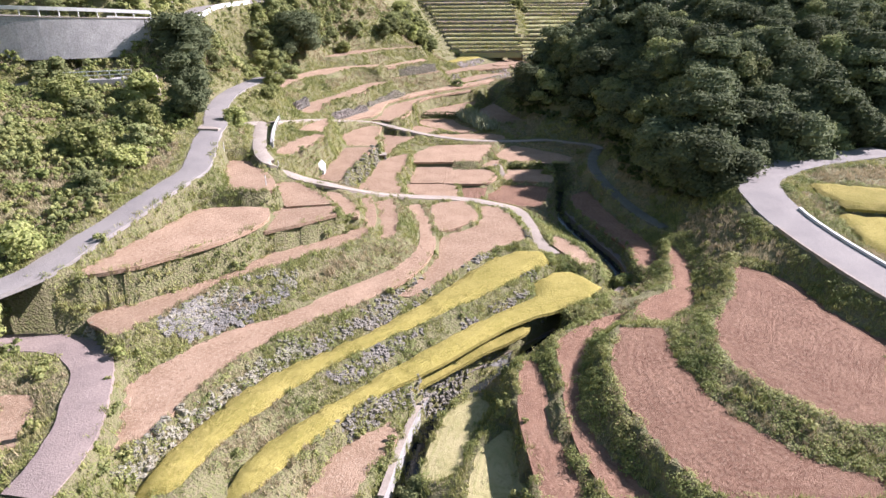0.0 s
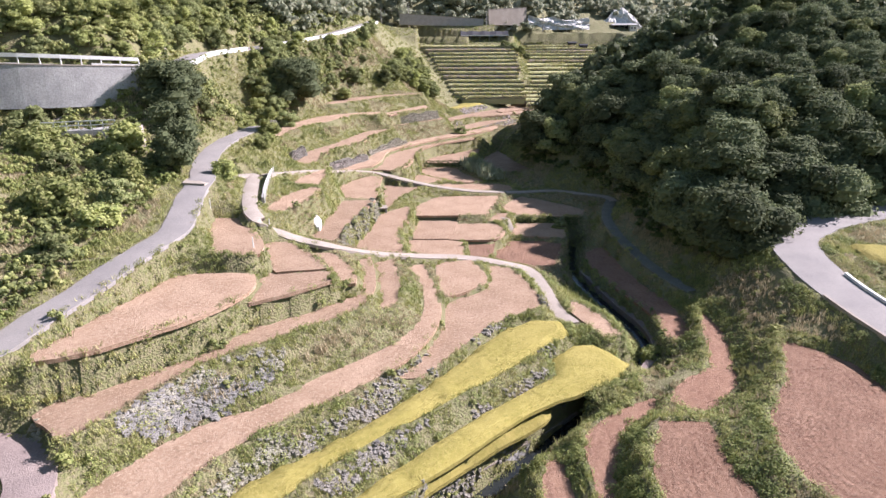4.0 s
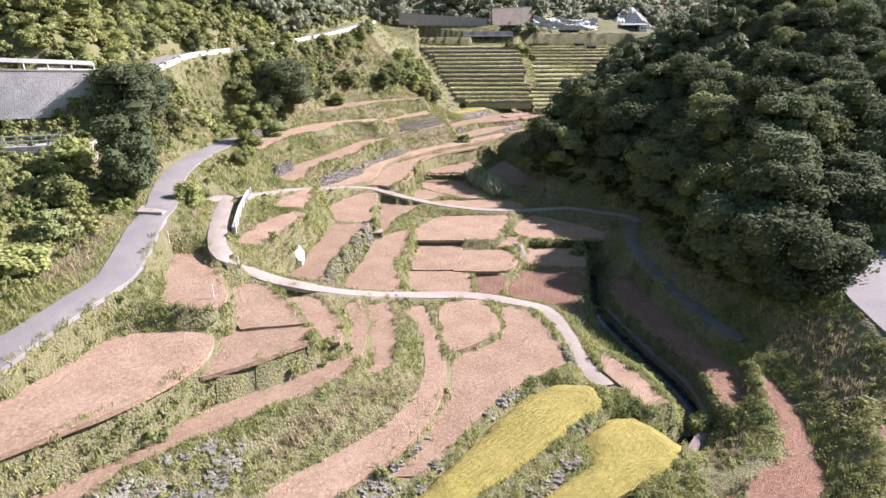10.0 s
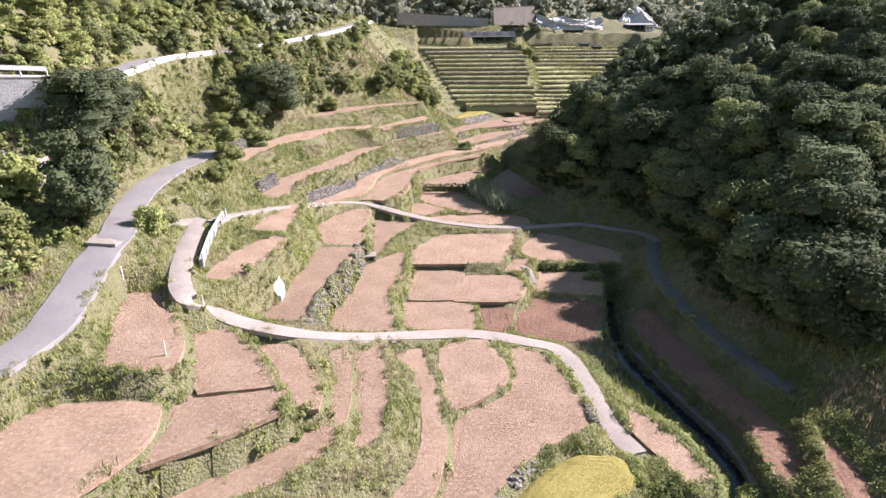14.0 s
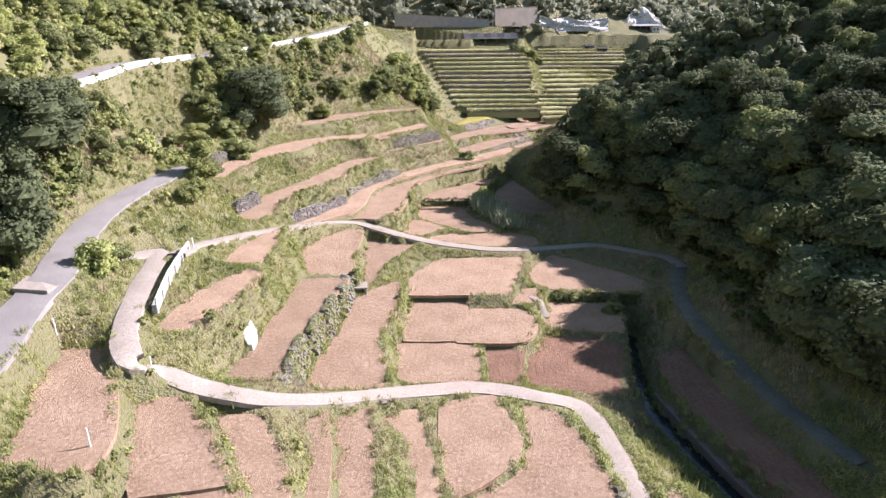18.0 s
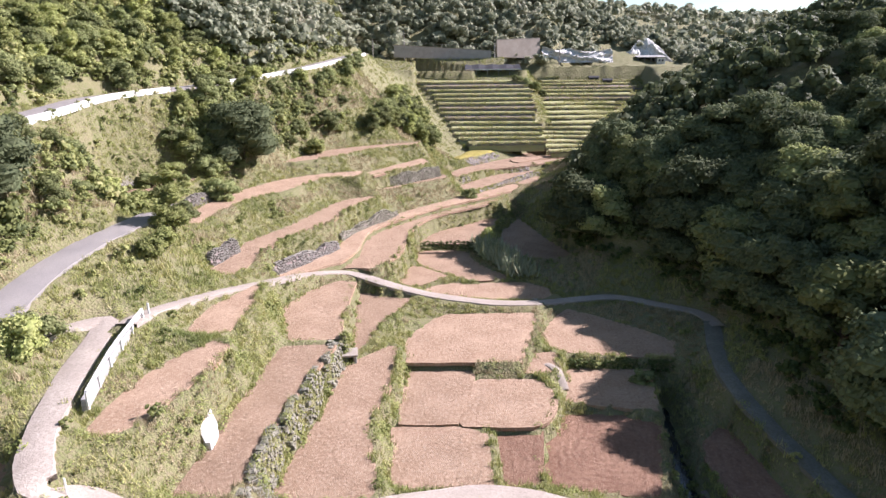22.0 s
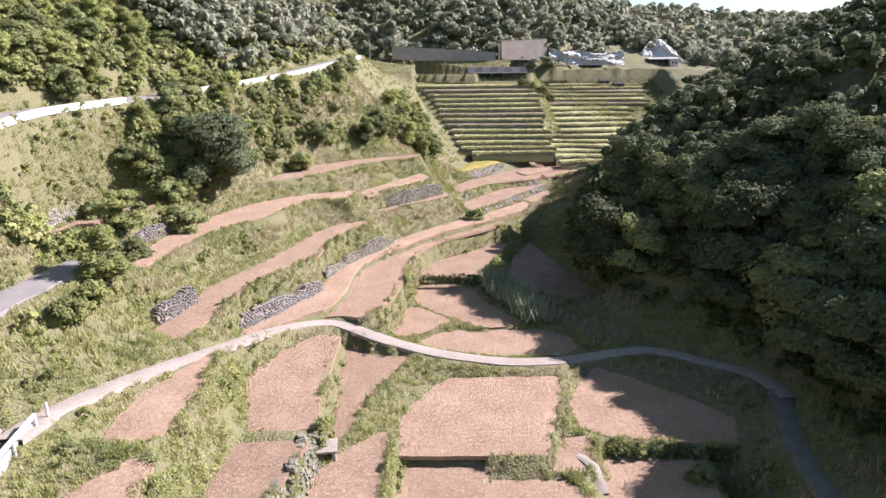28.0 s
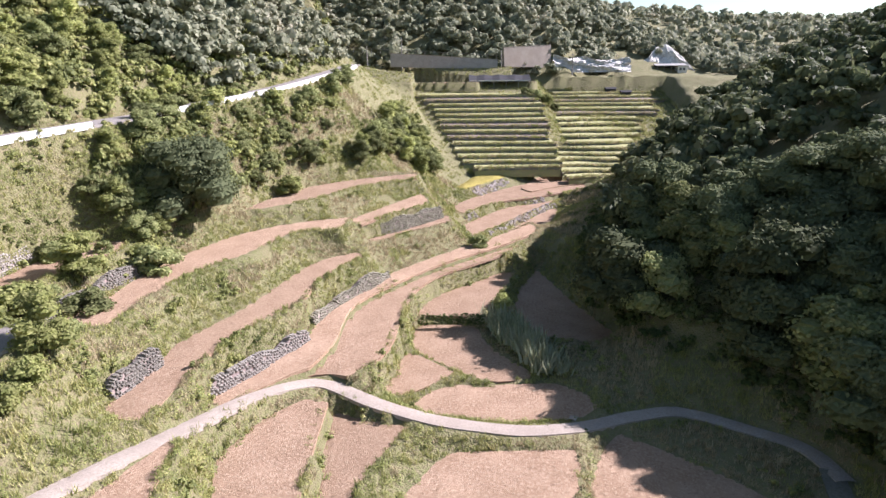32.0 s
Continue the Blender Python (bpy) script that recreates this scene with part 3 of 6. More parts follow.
RIGHT_FOOT = np.array([(75, 78.1), (60, 76.6), (48, 76.6), (41, 74.1), (36, 69.5), (32, 66), (29.5, 68), (27.5, 73.1), (26, 80.1), (27.5, 88.2), (28.5, 95.2), (25, 105.3), (19, 111.4), (16, 122.5), (18, 136.7), (23, 148.8), (29.5, 164), (40, 179.3), (55, 197.6), (76, 211.1), (115, 228.9)], float)


def lerp(v, xs, zs):
    return np.interp(v, xs, zs)


def valley(y):
    return lerp(y, [-400, -2.7, 37.7, 68, 98.2, 128.6, 158.9, 179.3, 199.6, 233, 301.5, 700, 3000], [-8, -5.9, -3.5, -0.8, -0, 2.8, 4.5, 7.7, 10.9, 24.9, 26.7, 24, 34])


LEFT_FOOT = np.array([(p[0] - 2.6, p[1] + (1.6 if p[0] < -42 else 0), p[2]) for p in HILL_ROAD])
LEFT_FOOT = np.vstack([LEFT_FOOT, [(-32.0, 206.0, 47.5), (-50.0, 220.0, 50.0), (-75.0, 240.0, 54.0)]])
LEFT_RING = np.vstack([LEFT_FOOT[:, :2], [(-90, 260), (-300, 2500), (-2500, 2500), (-2500, 72)]])
RIGHT_RING = np.vstack([RIGHT_FOOT, [(2500, 400), (2500, 80)]])


def hills(X, Y):
    """The slopes that close the valley: left above the road, right under the wood, and the far ranges."""
    base = valley(Y) + np.where(Y < 80, np.maximum(0, 8 + 0.5 * (-28 - X)) * (X < -28) + np.maximum(0, 0.12 * (X - 45)), 0)
    base = np.minimum(base, valley(Y) + 60)
    r, w = near_line(X, Y, LEFT_FOOT[:, :2])
    left = np.where(inside(X, Y, LEFT_RING), lerp(w, range(len(LEFT_FOOT)), LEFT_FOOT[:, 2]) + 1.3 * np.minimum(r, 1.6) + 50 * (1 - np.exp(-r / 66)), -1e3)
    r, w = near_line(X, Y, RIGHT_FOOT)
    right = np.where(inside(X, Y, RIGHT_RING), valley(lerp(w, range(len(RIGHT_FOOT)), RIGHT_FOOT[:, 1])) + 2.0 + 29 * (1 - np.exp(-r / 30)), -1e3)
    e = np.maximum(Y - 240, 0)
    back = np.where(e > 0, 26 - 7 * np.clip((X - 34) / 12, 0, 1) + 66 * (1 - np.exp(-e / 95)) / (1 + np.exp((X - 75) / 18)) + 14 * (1 - np.exp(-e / 260)), -1e3)
    range1 = 46 * np.exp(-((Y - 640) / 170) ** 2) * (0.85 + 0.15 * np.sin(X / 90 + 1)) + 84 * np.exp(-((Y - 1300) / 420) ** 2) * (0.8 + 0.2 * np.sin(X / 170 + 0.5))
    far = np.where(Y > 240, range1 * np.clip((Y - 240) / 150, 0, 1), 0)
    return np.maximum(np.maximum(base + far, back), np.maximum(left, right))


def spread(a, b, step, grow, low, high):
    """Grid lines: even between a and b, then ever wider out to low and high."""
    core = list(np.arange(a, b + step / 2, step))
    for end, s in ((low, -1), (high, 1)):
        v, h = (core[0] if s < 0 else core[-1]), step
        out = []
        while s * (end - v) > 0:
            h *= grow
            v += s * h
            out.append(v)
        core = (out[::-1] + core) if s < 0 else core + out
    return np.array(core)


GX = spread(-50, 52, 0.5, 1.13, -2600, 2600)
GY = spread(14, 234, 0.5, 1.09, -500, 4200)
X, Y = np.meshgrid(GX, GY)
Z = hills(X, Y)
free = ~inside(X, Y, LEFT_RING) & ~inside(X, Y, RIGHT_RING) & (X > -62) & (X < 62) & (Y > 8) & (Y < 238)
pinned = ~free
OUTLINES = []
FIELDS.sort(key=lambda q: q[1])


def keep_off(o, line, gap):
    """Moves the parts of an outline that come too near a path back to the side that the paddy lies on."""
    c3 = rounded(line, 6, closed=False)[:, :2]
    r, w = near_line(o[:, 0], o[:, 1], c3)
    if r.min() > gap:
        return o
    i = np.clip(w.astype(int), 0, len(c3) - 2)
    t = c3[i + 1] - c3[i]
    n = np.column_stack([-t[:, 1], t[:, 0]]) / np.maximum(np.hypot(*t.T), 1e-6)[:, None]
    foot = c3[i] + t * (w - i)[:, None]
    s = ((o - foot) * n).sum(1)
    side = 1.0 if np.median(s[r < 12]) > 0 else -1.0
    s = s * side
    move = np.where((s < gap) & (r < 5), gap - s, 0)
    return o + n * side * move[:, None]


def grow(o, d):
    """An outline moved d metres outwards."""
    t = np.roll(o, -1, 0) - np.roll(o, 1, 0)
    n = np.column_stack([t[:, 1], -t[:, 0]]) / np.maximum(np.hypot(*t.T), 1e-6)[:, None]
    x, y = o.T
    s = 1.0 if (x * np.roll(y, -1) - np.roll(x, -1) * y).sum() > 0 else -1.0
    return o + n * s * d


for kind, z0, pts in FIELDS:
    o = grow(outline_of(pts, 4), 0.22)
    for name, line, width in WAYS:
        o = keep_off(o, line, width / 2 + 0.25)
    if kind != "rice":
        o = keep_off(o, CHANNEL, 1.0)
    OUTLINES.append(o)
    m = inside(X, Y, o)
    Z[m] = z0 - 0.10
    pinned |= m
# a low grassy rim round every paddy
rim_r, rim_z = np.full(X.shape, 1e9), np.zeros(X.shape)
for (kind, z0, pts), o in zip(FIELDS, OUTLINES):
    i0, i1 = np.searchsorted(GX, (o[:, 0].min() - 1, o[:, 0].max() + 1))
    j0, j1 = np.searchsorted(GY, (o[:, 1].min() - 1, o[:, 1].max() + 1))
    win = (slice(j0, j1), slice(i0, i1))
    r, w = near_line(X[win], Y[win], o, closed=True)
    m = r < rim_r[win]
    rim_r[win] = np.where(m, r, rim_r[win])
    rim_z[win] = np.where(m, z0 + 0.12, rim_z[win])
m = (rim_r < 0.45) & ~pinned
Z[m] = rim_z[m]
rims = m.copy()
pinned |= m
for name, line, width in WAYS:
    c3 = rounded(line, 6, closed=False)
    r, w = near_line(X, Y, c3[:, :2])
    m = r < width / 2 + 0.2
    rims &= ~m
    Z[m] = lerp(w[m], range(len(c3)), c3[:, 2]) - 0.10
    pinned |= m
CH = rounded(CHANNEL, 6, closed=False)
r, w = near_line(X, Y, CH[:, :2])
m = r < 0.85
rims &= ~m
Z[m] = lerp(w[m], range(len(CH)), CH[:, 2])
pinned |= m
# the steep ground under the far stairs of small terraces
def far_slope(x, y):
    """Left a steep stair, right a gentler one."""
    a = lerp(y, [158.9, 183.2, 189.4, 219.6, 226.9, 235.4, 241.4], [4.5, 7.1, 8.8, 20.5, 23.4, 28.3, 28.6])
    b2 = lerp(y, [158.9, 184, 199, 225, 240, 251, 259], [4.5, 6.0, 9.5, 18.0, 22.0, 24.5, 26.0])
    k = np.clip((x - 22) / 6, 0, 1)
    return a * (1 - k) + b2 * k


far_zone = free & ~pinned & (((X > 4 - 0.4 * (Y - 184)) & (X < 16 + 0.4 * (Y - 185)) & (Y > 188)) | ((X > 14) & (X < 66) & (Y > 188)))
Z[far_zone] = far_slope(X, Y)[far_zone] - 0.5
shoulder = free & ~pinned & (X < -9) & (X > -40) & (Y > 214)
Z[shoulder] = lerp(Y, [214.9, 235.4, 241.4], [24.5, 28.3, 28.6])[shoulder]
pinned |= far_zone | shoulder
# even slopes between all that is set, first coarse, then fine
todo = free & ~pinned


def fill(z, known):
    if known.all() or min(z.shape) < 3:
        return np.where(known, z, z[known].mean() if known.any() else 0)
    h, w2 = (z.shape[0] + 1) // 2, (z.shape[1] + 1) // 2
    s, n = np.zeros((h, w2)), np.zeros((h, w2))
    for a in (0, 1):
        for b2 in (0, 1):
            q, m2 = z[a::2, b2::2], known[a::2, b2::2]
            s[:q.shape[0], :q.shape[1]] += np.where(m2, q, 0)
            n[:q.shape[0], :q.shape[1]] += m2
    c = fill(s / np.maximum(n, 1), n > 0)
    up = np.repeat(np.repeat(c, 2, 0), 2, 1)[:z.shape[0], :z.shape[1]]
    return np.where(known, z, up)


Zs = fill(Z, ~todo)
wx = np.diff(GX)
wy = np.diff(GY)
ax = 2 / (wx[1:] + wx[:-1])
ay = 2 / (wy[1:] + wy[:-1])
E_, W_ = (ax / wx[1:])[None, :], (ax / wx[:-1])[None, :]
N_, S_ = (ay / wy[1:])[:, None], (ay / wy[:-1])[:, None]
den = E_ + W_ + N_ + S_
core = todo[1:-1, 1:-1]
for i in range(500):
    new_z = (E_ * Zs[1:-1, 2:] + W_ * Zs[1:-1, :-2] + N_ * Zs[2:, 1:-1] + S_ * Zs[:-2, 1:-1]) / den
    inner = Zs[1:-1, 1:-1]
    inner[core] += 1.0 * (new_z - inner)[core]
Z = Zs
rough = np.array([[noise.noise((x * 0.35, y * 0.35, 0.0)) for x in GX] for y in GY])
Z = Z + np.where(todo, 0.16 * rough, 0) + np.where(pinned & ~free, 0.8 * rough, 0)


def ground_z(x, y):
    i = int(np.clip(np.searchsorted(GX, x) - 1, 0, len(GX) - 2))
    j = int(np.clip(np.searchsorted(GY, y) - 1, 0, len(GY) - 2))
    u, v = (x - GX[i]) / (GX[i + 1] - GX[i]), (y - GY[j]) / (GY[j + 1] - GY[j])
    return float((Z[j, i] * (1 - u) + Z[j, i + 1] * u) * (1 - v) + (Z[j + 1, i] * (1 - u) + Z[j + 1, i + 1] * u) * v)


nx, ny = len(GX), len(GY)
gv = np.column_stack([X.ravel(), Y.ravel(), Z.ravel()])
idx = np.arange(nx * ny).reshape(ny, nx)
gf = np.column_stack([idx[:-1, :-1].ravel(), idx[:-1, 1:].ravel(), idx[1:, 1:].ravel(), idx[1:, :-1].ravel()])
ground = new("ground", mesh_of("ground", gv.tolist(), gf.tolist(), M_GROUND, smooth=True))
tagged(ground, "grassy terraced valley floor and wooded slopes", "ground", kind="structure")


# ---- paddies ----
from mathutils.geometry import delaunay_2d_cdt

FIELD_LABEL = {"straw": "dry tan paddy littered with cut rice straw", "tilled": "bare red-brown tilled earth paddy with furrows", "rice": "narrow terraced paddy of yellow ripening rice", "stubble": "small paddy of pale green rice stubble rows"}
FIELD_NAME = {"straw": "straw_paddy", "tilled": "tilled_paddy", "rice": "rice_paddy", "stubble": "stubble_paddy"}


def paddy(kind, z0, outline):
    lo, hi = outline.min(0), outline.max(0)
    cx, cy = (lo + hi) / 2
    step = 0.7 if hi[1] < 110 else 1.2
    gx, gy = np.meshgrid(np.arange(lo[0], hi[0], step), np.arange(lo[1], hi[1], step))
    gx, gy = gx.ravel() + np.random.uniform(-0.2, 0.2, gx.size), gy.ravel() + np.random.uniform(-0.2, 0.2, gy.size)
    keep = inside(gx, gy, outline)
    gx, gy = gx[keep], gy[keep]
    d, _ = near_line(gx, gy, outline, closed=True)
    gx, gy = gx[d > 0.25], gy[d > 0.25]
    n = len(outline)
    pts = [Vector((x, y)) for x, y in outline] + [Vector((x, y)) for x, y in zip(gx, gy)]
    vs, _, fs, _, _, _ = delaunay_2d_cdt(pts, [], [list(range(n))], 1, 0.001)
    vx, vy = np.array([v.x for v in vs]), np.array([v.y for v in vs])
    row, _ = near_line(vx, vy, outline, closed=True)
    crop = 0.45 if kind == "rice" else 0.02
    lump = 0.12 if kind == "rice" else 0.07
    zz = z0 + np.array([lump * noise.noise((x * 1.3, y * 1.3, 3.0)) for x, y in zip(vx, vy)]) + np.where(row > 0.05, crop, 0.0)
    verts = [(x - cx, y - cy, z - z0) for x, y, z in zip(vx, vy, zz)]
    rim = {}
    faces = [list(f) for f in fs]
    top = len(faces)
    edges = {}
    for f in faces:
        for a, b in zip(f, f[1:] + f[:1]):
            edges[(a, b)] = 1
    for a, b in list(edges):
        if (b, a) not in edges:
            for q in (a, b):
                if q not in rim:
                    rim[q] = len(verts)
                    verts.append(verts[q])
                    verts.append((verts[q][0], verts[q][1], verts[q][2] - 0.3))
            faces.append([rim[b], rim[a], rim[a] + 1, rim[b] + 1])
    me = mesh_of(FIELD_NAME[kind], verts, faces, FIELD[kind])
    me.polygons.foreach_set("use_smooth", [i < top for i in range(len(faces))])
    att = me.attributes.new("row", "FLOAT", "POINT")
    att.data.foreach_set("value", np.concatenate([row, np.zeros(len(verts) - len(row))]).astype(np.float32))
    ob = new(FIELD_NAME[kind], me)
    ob.location = (cx, cy, z0)
    return tagged(ob, FIELD_LABEL[kind], "paddy field", "terraced paddies", "structure")


for (kind, z0, pts), o in zip(FIELDS, OUTLINES):
    paddy(kind, z0, o)


# ---- paths and roads ----
def strip(name, line, width, material, label, category, thick=0.14, wobble=0.12):
    c3 = rounded(line, 6, closed=False)
    verts, faces = [], []
    for i, p in enumerate(c3):
        t = c3[min(i + 1, len(c3) - 1)] - c3[max(i - 1, 0)]
        s = np.array((t[1], -t[0])) / max(np.hypot(t[0], t[1]), 1e-6)
        for k2 in range(5):
            u = (k2 / 4 - 0.5) * (width + wobble * 2 * noise.noise((i * 0.31, k2 // 2 * 9.0, width)))
            verts.append((p[0] + s[0] * u, p[1] + s[1] * u, p[2] + 0.05 * (1 - (2 * k2 / 4 - 1) ** 2)))
        for u in (-0.5, 0.5):
            verts.append((p[0] + s[0] * u * (width + 0.1), p[1] + s[1] * u * (width + 0.1), p[2] - thick - 0.15))
    for i in range(len(c3) - 1):
        a, b = i * 7, i * 7 + 7
        for k2 in range(4):
            faces.append((a + k2, a + k2 + 1, b + k2 + 1, b + k2))
        faces += [(a + 5, a, b, b + 5), (a + 4, a + 6, b + 6, b + 4)]
    ob = new(name, mesh_of(name, verts, faces, material, smooth=False))
    return tagged(ob, label, category, kind="structure")


strip("path_1", CENTRAL_PATH, 1.5, M_CONCRETE, "pale worn concrete farm path winding between paddies", "path")
strip("path_2", UPPER_PATH, 1.35, M_CONCRETE, "narrow pale concrete path along a terrace edge", "path")
strip("path_3", VALLEY_PATH, 1.4, M_SHADE_PATH, "shaded concrete path at the foot of the wood", "path")
strip("road_1", LEFT_ROAD, 2.6, M_ASPHALT, "worn grey asphalt lane climbing past the terraces", "road")
strip("road_2", LOOP_TRACK, 2.5, M_TRACK, "brownish paved farm track bending round a bank", "road")
strip("road_3", RIGHT_ROAD, 4.4, M_ASPHALT, "grey asphalt road bending below the wood", "road")
strip("road_5", BRANCH_LANE, 2.6, M_CONCRETE, "pale concrete lane climbing to the hill road", "road")
strip("road_4", HILL_ROAD, 3.6, M_ASPHALT, "grey asphalt hill road above the terraces", "road")


# ---- trees ----
def leaf_crown(seed, r, h, lobes, leaves, size, layered=False, droop=0.35):
    """A crown of many leaf clumps on the shells of a few lobes, with gaps between them; base at z = 0."""
    rg = random.Random(seed)
    verts, faces = [], []
    centres = []
    for i in range(lobes):
        a, q = rg.uniform(0, 2 * math.pi), math.sqrt(rg.random())
        zc = rg.uniform(0.15, 0.9)
        wide = (1 - 0.75 * zc) if layered else math.sqrt(max(0.05, 1 - (1.5 * zc - 0.55) ** 2))
        centres.append((r * 0.72 * q * wide * math.cos(a), r * 0.72 * q * wide * math.sin(a), h * zc, r * rg.uniform(0.28, 0.46) * (0.6 + 0.4 * wide)))
    for cx, cy, cz, cr in centres:
        k = max(6, int(leaves / lobes))
        flat = 0.42 if layered else 0.75
        for j in range(k):
            u, a = rg.uniform(-0.35, 1), rg.uniform(0, 2 * math.pi)
            s = math.sqrt(max(0, 1 - u * u))
            n = Vector((s * math.cos(a), s * math.sin(a), u))
            p = Vector((cx, cy, cz)) + Vector((n.x, n.y, n.z * flat)) * cr * rg.uniform(0.72, 1.06)
            n = (n + Vector((rg.uniform(-0.7, 0.7), rg.uniform(-0.7, 0.7), rg.uniform(-0.2, 0.8)))).normalized()
            t = n.orthogonal().normalized()
            t = Matrix.Rotation(rg.uniform(0, 6.28), 3, n) @ t
            b = n.cross(t)
            w, l = size * rg.uniform(0.6, 1.3), size * rg.uniform(0.8, 1.7)
            i0 = len(verts)
            verts += [p - t * w * 0.5, p + b * l * 0.35 + n * 0.1 * size, p + t * w * 0.5, p - b * l * 0.65 - n * droop * size]
            faces += [(i0, i0 + 1, i0 + 2), (i0, i0 + 2, i0 + 3)]
        # a dense heart that closes the lobe
        i0 = len(verts)
        for q2 in range(3):
            for a8 in range(6):
                el = (-0.6, 0.15, 0.75)[q2]
                aa = a8 * math.pi / 3 + q2 * 0.5
                rr = cr * 0.72 * math.sqrt(1 - el * el)
                verts.append(Vector((cx + rr * math.cos(aa), cy + rr * math.sin(aa), cz + cr * 0.72 * el * flat)))
        for q2 in range(2):
            for a8 in range(6):
                a0, b0 = i0 + q2 * 6 + a8, i0 + q2 * 6 + (a8 + 1) % 6
                faces += [(a0, b0, b0 + 6), (a0, b0 + 6, a0 + 6)]
        faces.append(tuple(range(i0 + 12, i0 + 18)))
    return verts, faces


def trunk_mesh(name, height, r0, crown_r, seed):
    """A tapered, slightly bent trunk with limbs."""
    rg = random.Random(seed)
    verts, faces = [], []

    def limb(a, b, ra, rb, sides=6):
        d = (b - a).normalized()
        t = d.orthogonal().normalized()
        s = d.cross(t)
        i0 = len(verts)
        for p, rad in ((a, ra), ((a + b) / 2 + Vector((rg.uniform(-.1, .1), rg.uniform(-.1, .1), 0)) * ra * 2, (ra + rb) / 2), (b, rb)):
            for k2 in range(sides):
                w = 2 * math.pi * k2 / sides
                verts.append(p + (t * math.cos(w) + s * math.sin(w)) * rad)
        for q in range(2):
            for k2 in range(sides):
                a0, b0 = i0 + q * sides + k2, i0 + q * sides + (k2 + 1) % sides
                faces.append((a0, b0, b0 + sides, a0 + sides))

    top = Vector((rg.uniform(-.3, .3), rg.uniform(-.3, .3), height))
    limb(Vector((0, 0, -0.5)), top, r0, r0 * 0.45)
    for i in range(5):
        a = rg.uniform(0, 6.28)
        s = top * rg.uniform(0.45, 0.9)
        limb(s, s + Vector((math.cos(a) * crown_r * 0.6, math.sin(a) * crown_r * 0.6, height * rg.uniform(0.25, 0.5))), r0 * 0.4, r0 * 0.12, 5)
    return mesh_of(name, verts, faces, M_BARK, smooth=True)


def tree_kind(name, seed, r, h, trunk_h, lobes, leaves, size, leaf, label, layered=False):
    root = thing(name, (0, 0, -500), label, "tree")
    part("trunk", trunk_mesh("trunk", trunk_h + h * 0.35, 0.10 + 0.028 * r, r, seed), root)
    v, f = leaf_crown(seed, r, h, lobes, leaves, size, layered)
    ob = part("crown", mesh_of("crown", v, f, M_LEAF[leaf]), root)
    ob.location.z = trunk_h
    return root


KINDS = [
    tree_kind("oak_tree", 11, 3.3, 5.2, 0.5, 28, 3900, 0.205, "dark", "dense dark evergreen oak on the wooded slope"),
    tree_kind("oak_tree", 12, 2.8, 4.6, 0.5, 26, 3500, 0.20, "dark", "dense dark evergreen oak on the wooded slope"),
    tree_kind("oak_tree", 13, 3.9, 5.0, 0.5, 32, 4400, 0.21, "dark", "broad dark evergreen oak on the wooded slope"),
    tree_kind("broadleaf_tree", 14, 3.0, 4.8, 0.5, 26, 3400, 0.20, "mid", "green broadleaf tree with a rounded crown on the slope"),
    tree_kind("broadleaf_tree", 15, 2.6, 4.4, 0.4, 24, 3000, 0.195, "mid", "green broadleaf tree with a rounded crown on the slope"),
    tree_kind("shrub", 16, 1.9, 2.2, 0.1, 16, 1700, 0.17, "light", "sunlit yellow-green shrub on the grassy slope"),
    tree_kind("shrub", 17, 1.5, 1.8, 0.1, 15, 1500, 0.16, "mid", "dense green shrub on the grassy slope"),
    tree_kind("pine_tree", 18, 5.2, 6.8, 0.8, 60, 7500, 0.24, "dark", "broad dark evergreen tree shading the lane"),
    tree_kind("pine_tree", 19, 3.5, 7.6, 0.3, 60, 7000, 0.22, "dark", "tall dark conifer beside the asphalt lane"),
    tree_kind("bamboo_clump", 20, 2.6, 5.4, 0.4, 28, 3600, 0.175, "light", "pale feathery bamboo clump on the hillside"),
]


def plant(kind, x, y, scale, sink=0.2, label=""):
    ob = copy_thing(KINDS[kind], pose(x, y, ground_z(x, y) - sink, 0, 0, random.uniform(0, 360)))
    ob.scale = (scale * random.uniform(0.9, 1.1), scale * random.uniform(0.9, 1.1), scale * random.uniform(0.85, 1.15))
    return tagged(ob, label)


def fast_mesh(name, V, T, material):
    """A mesh from arrays of places and triangles."""
    me = bpy.data.meshes.new(name)
    me.vertices.add(len(V))
    me.vertices.foreach_set("co", V.astype(np.float32).ravel())
    me.loops.add(T.size)
    me.loops.foreach_set("vertex_index", T.astype(np.int32).ravel())
    me.polygons.add(len(T))
    me.polygons.foreach_set("loop_start", np.arange(0, T.size, 3, dtype=np.int32))
    me.polygons.foreach_set("loop_total", np.full(len(T), 3, dtype=np.int32))
    me.materials.append(material)
    me.update(calc_edges=True)
    return me


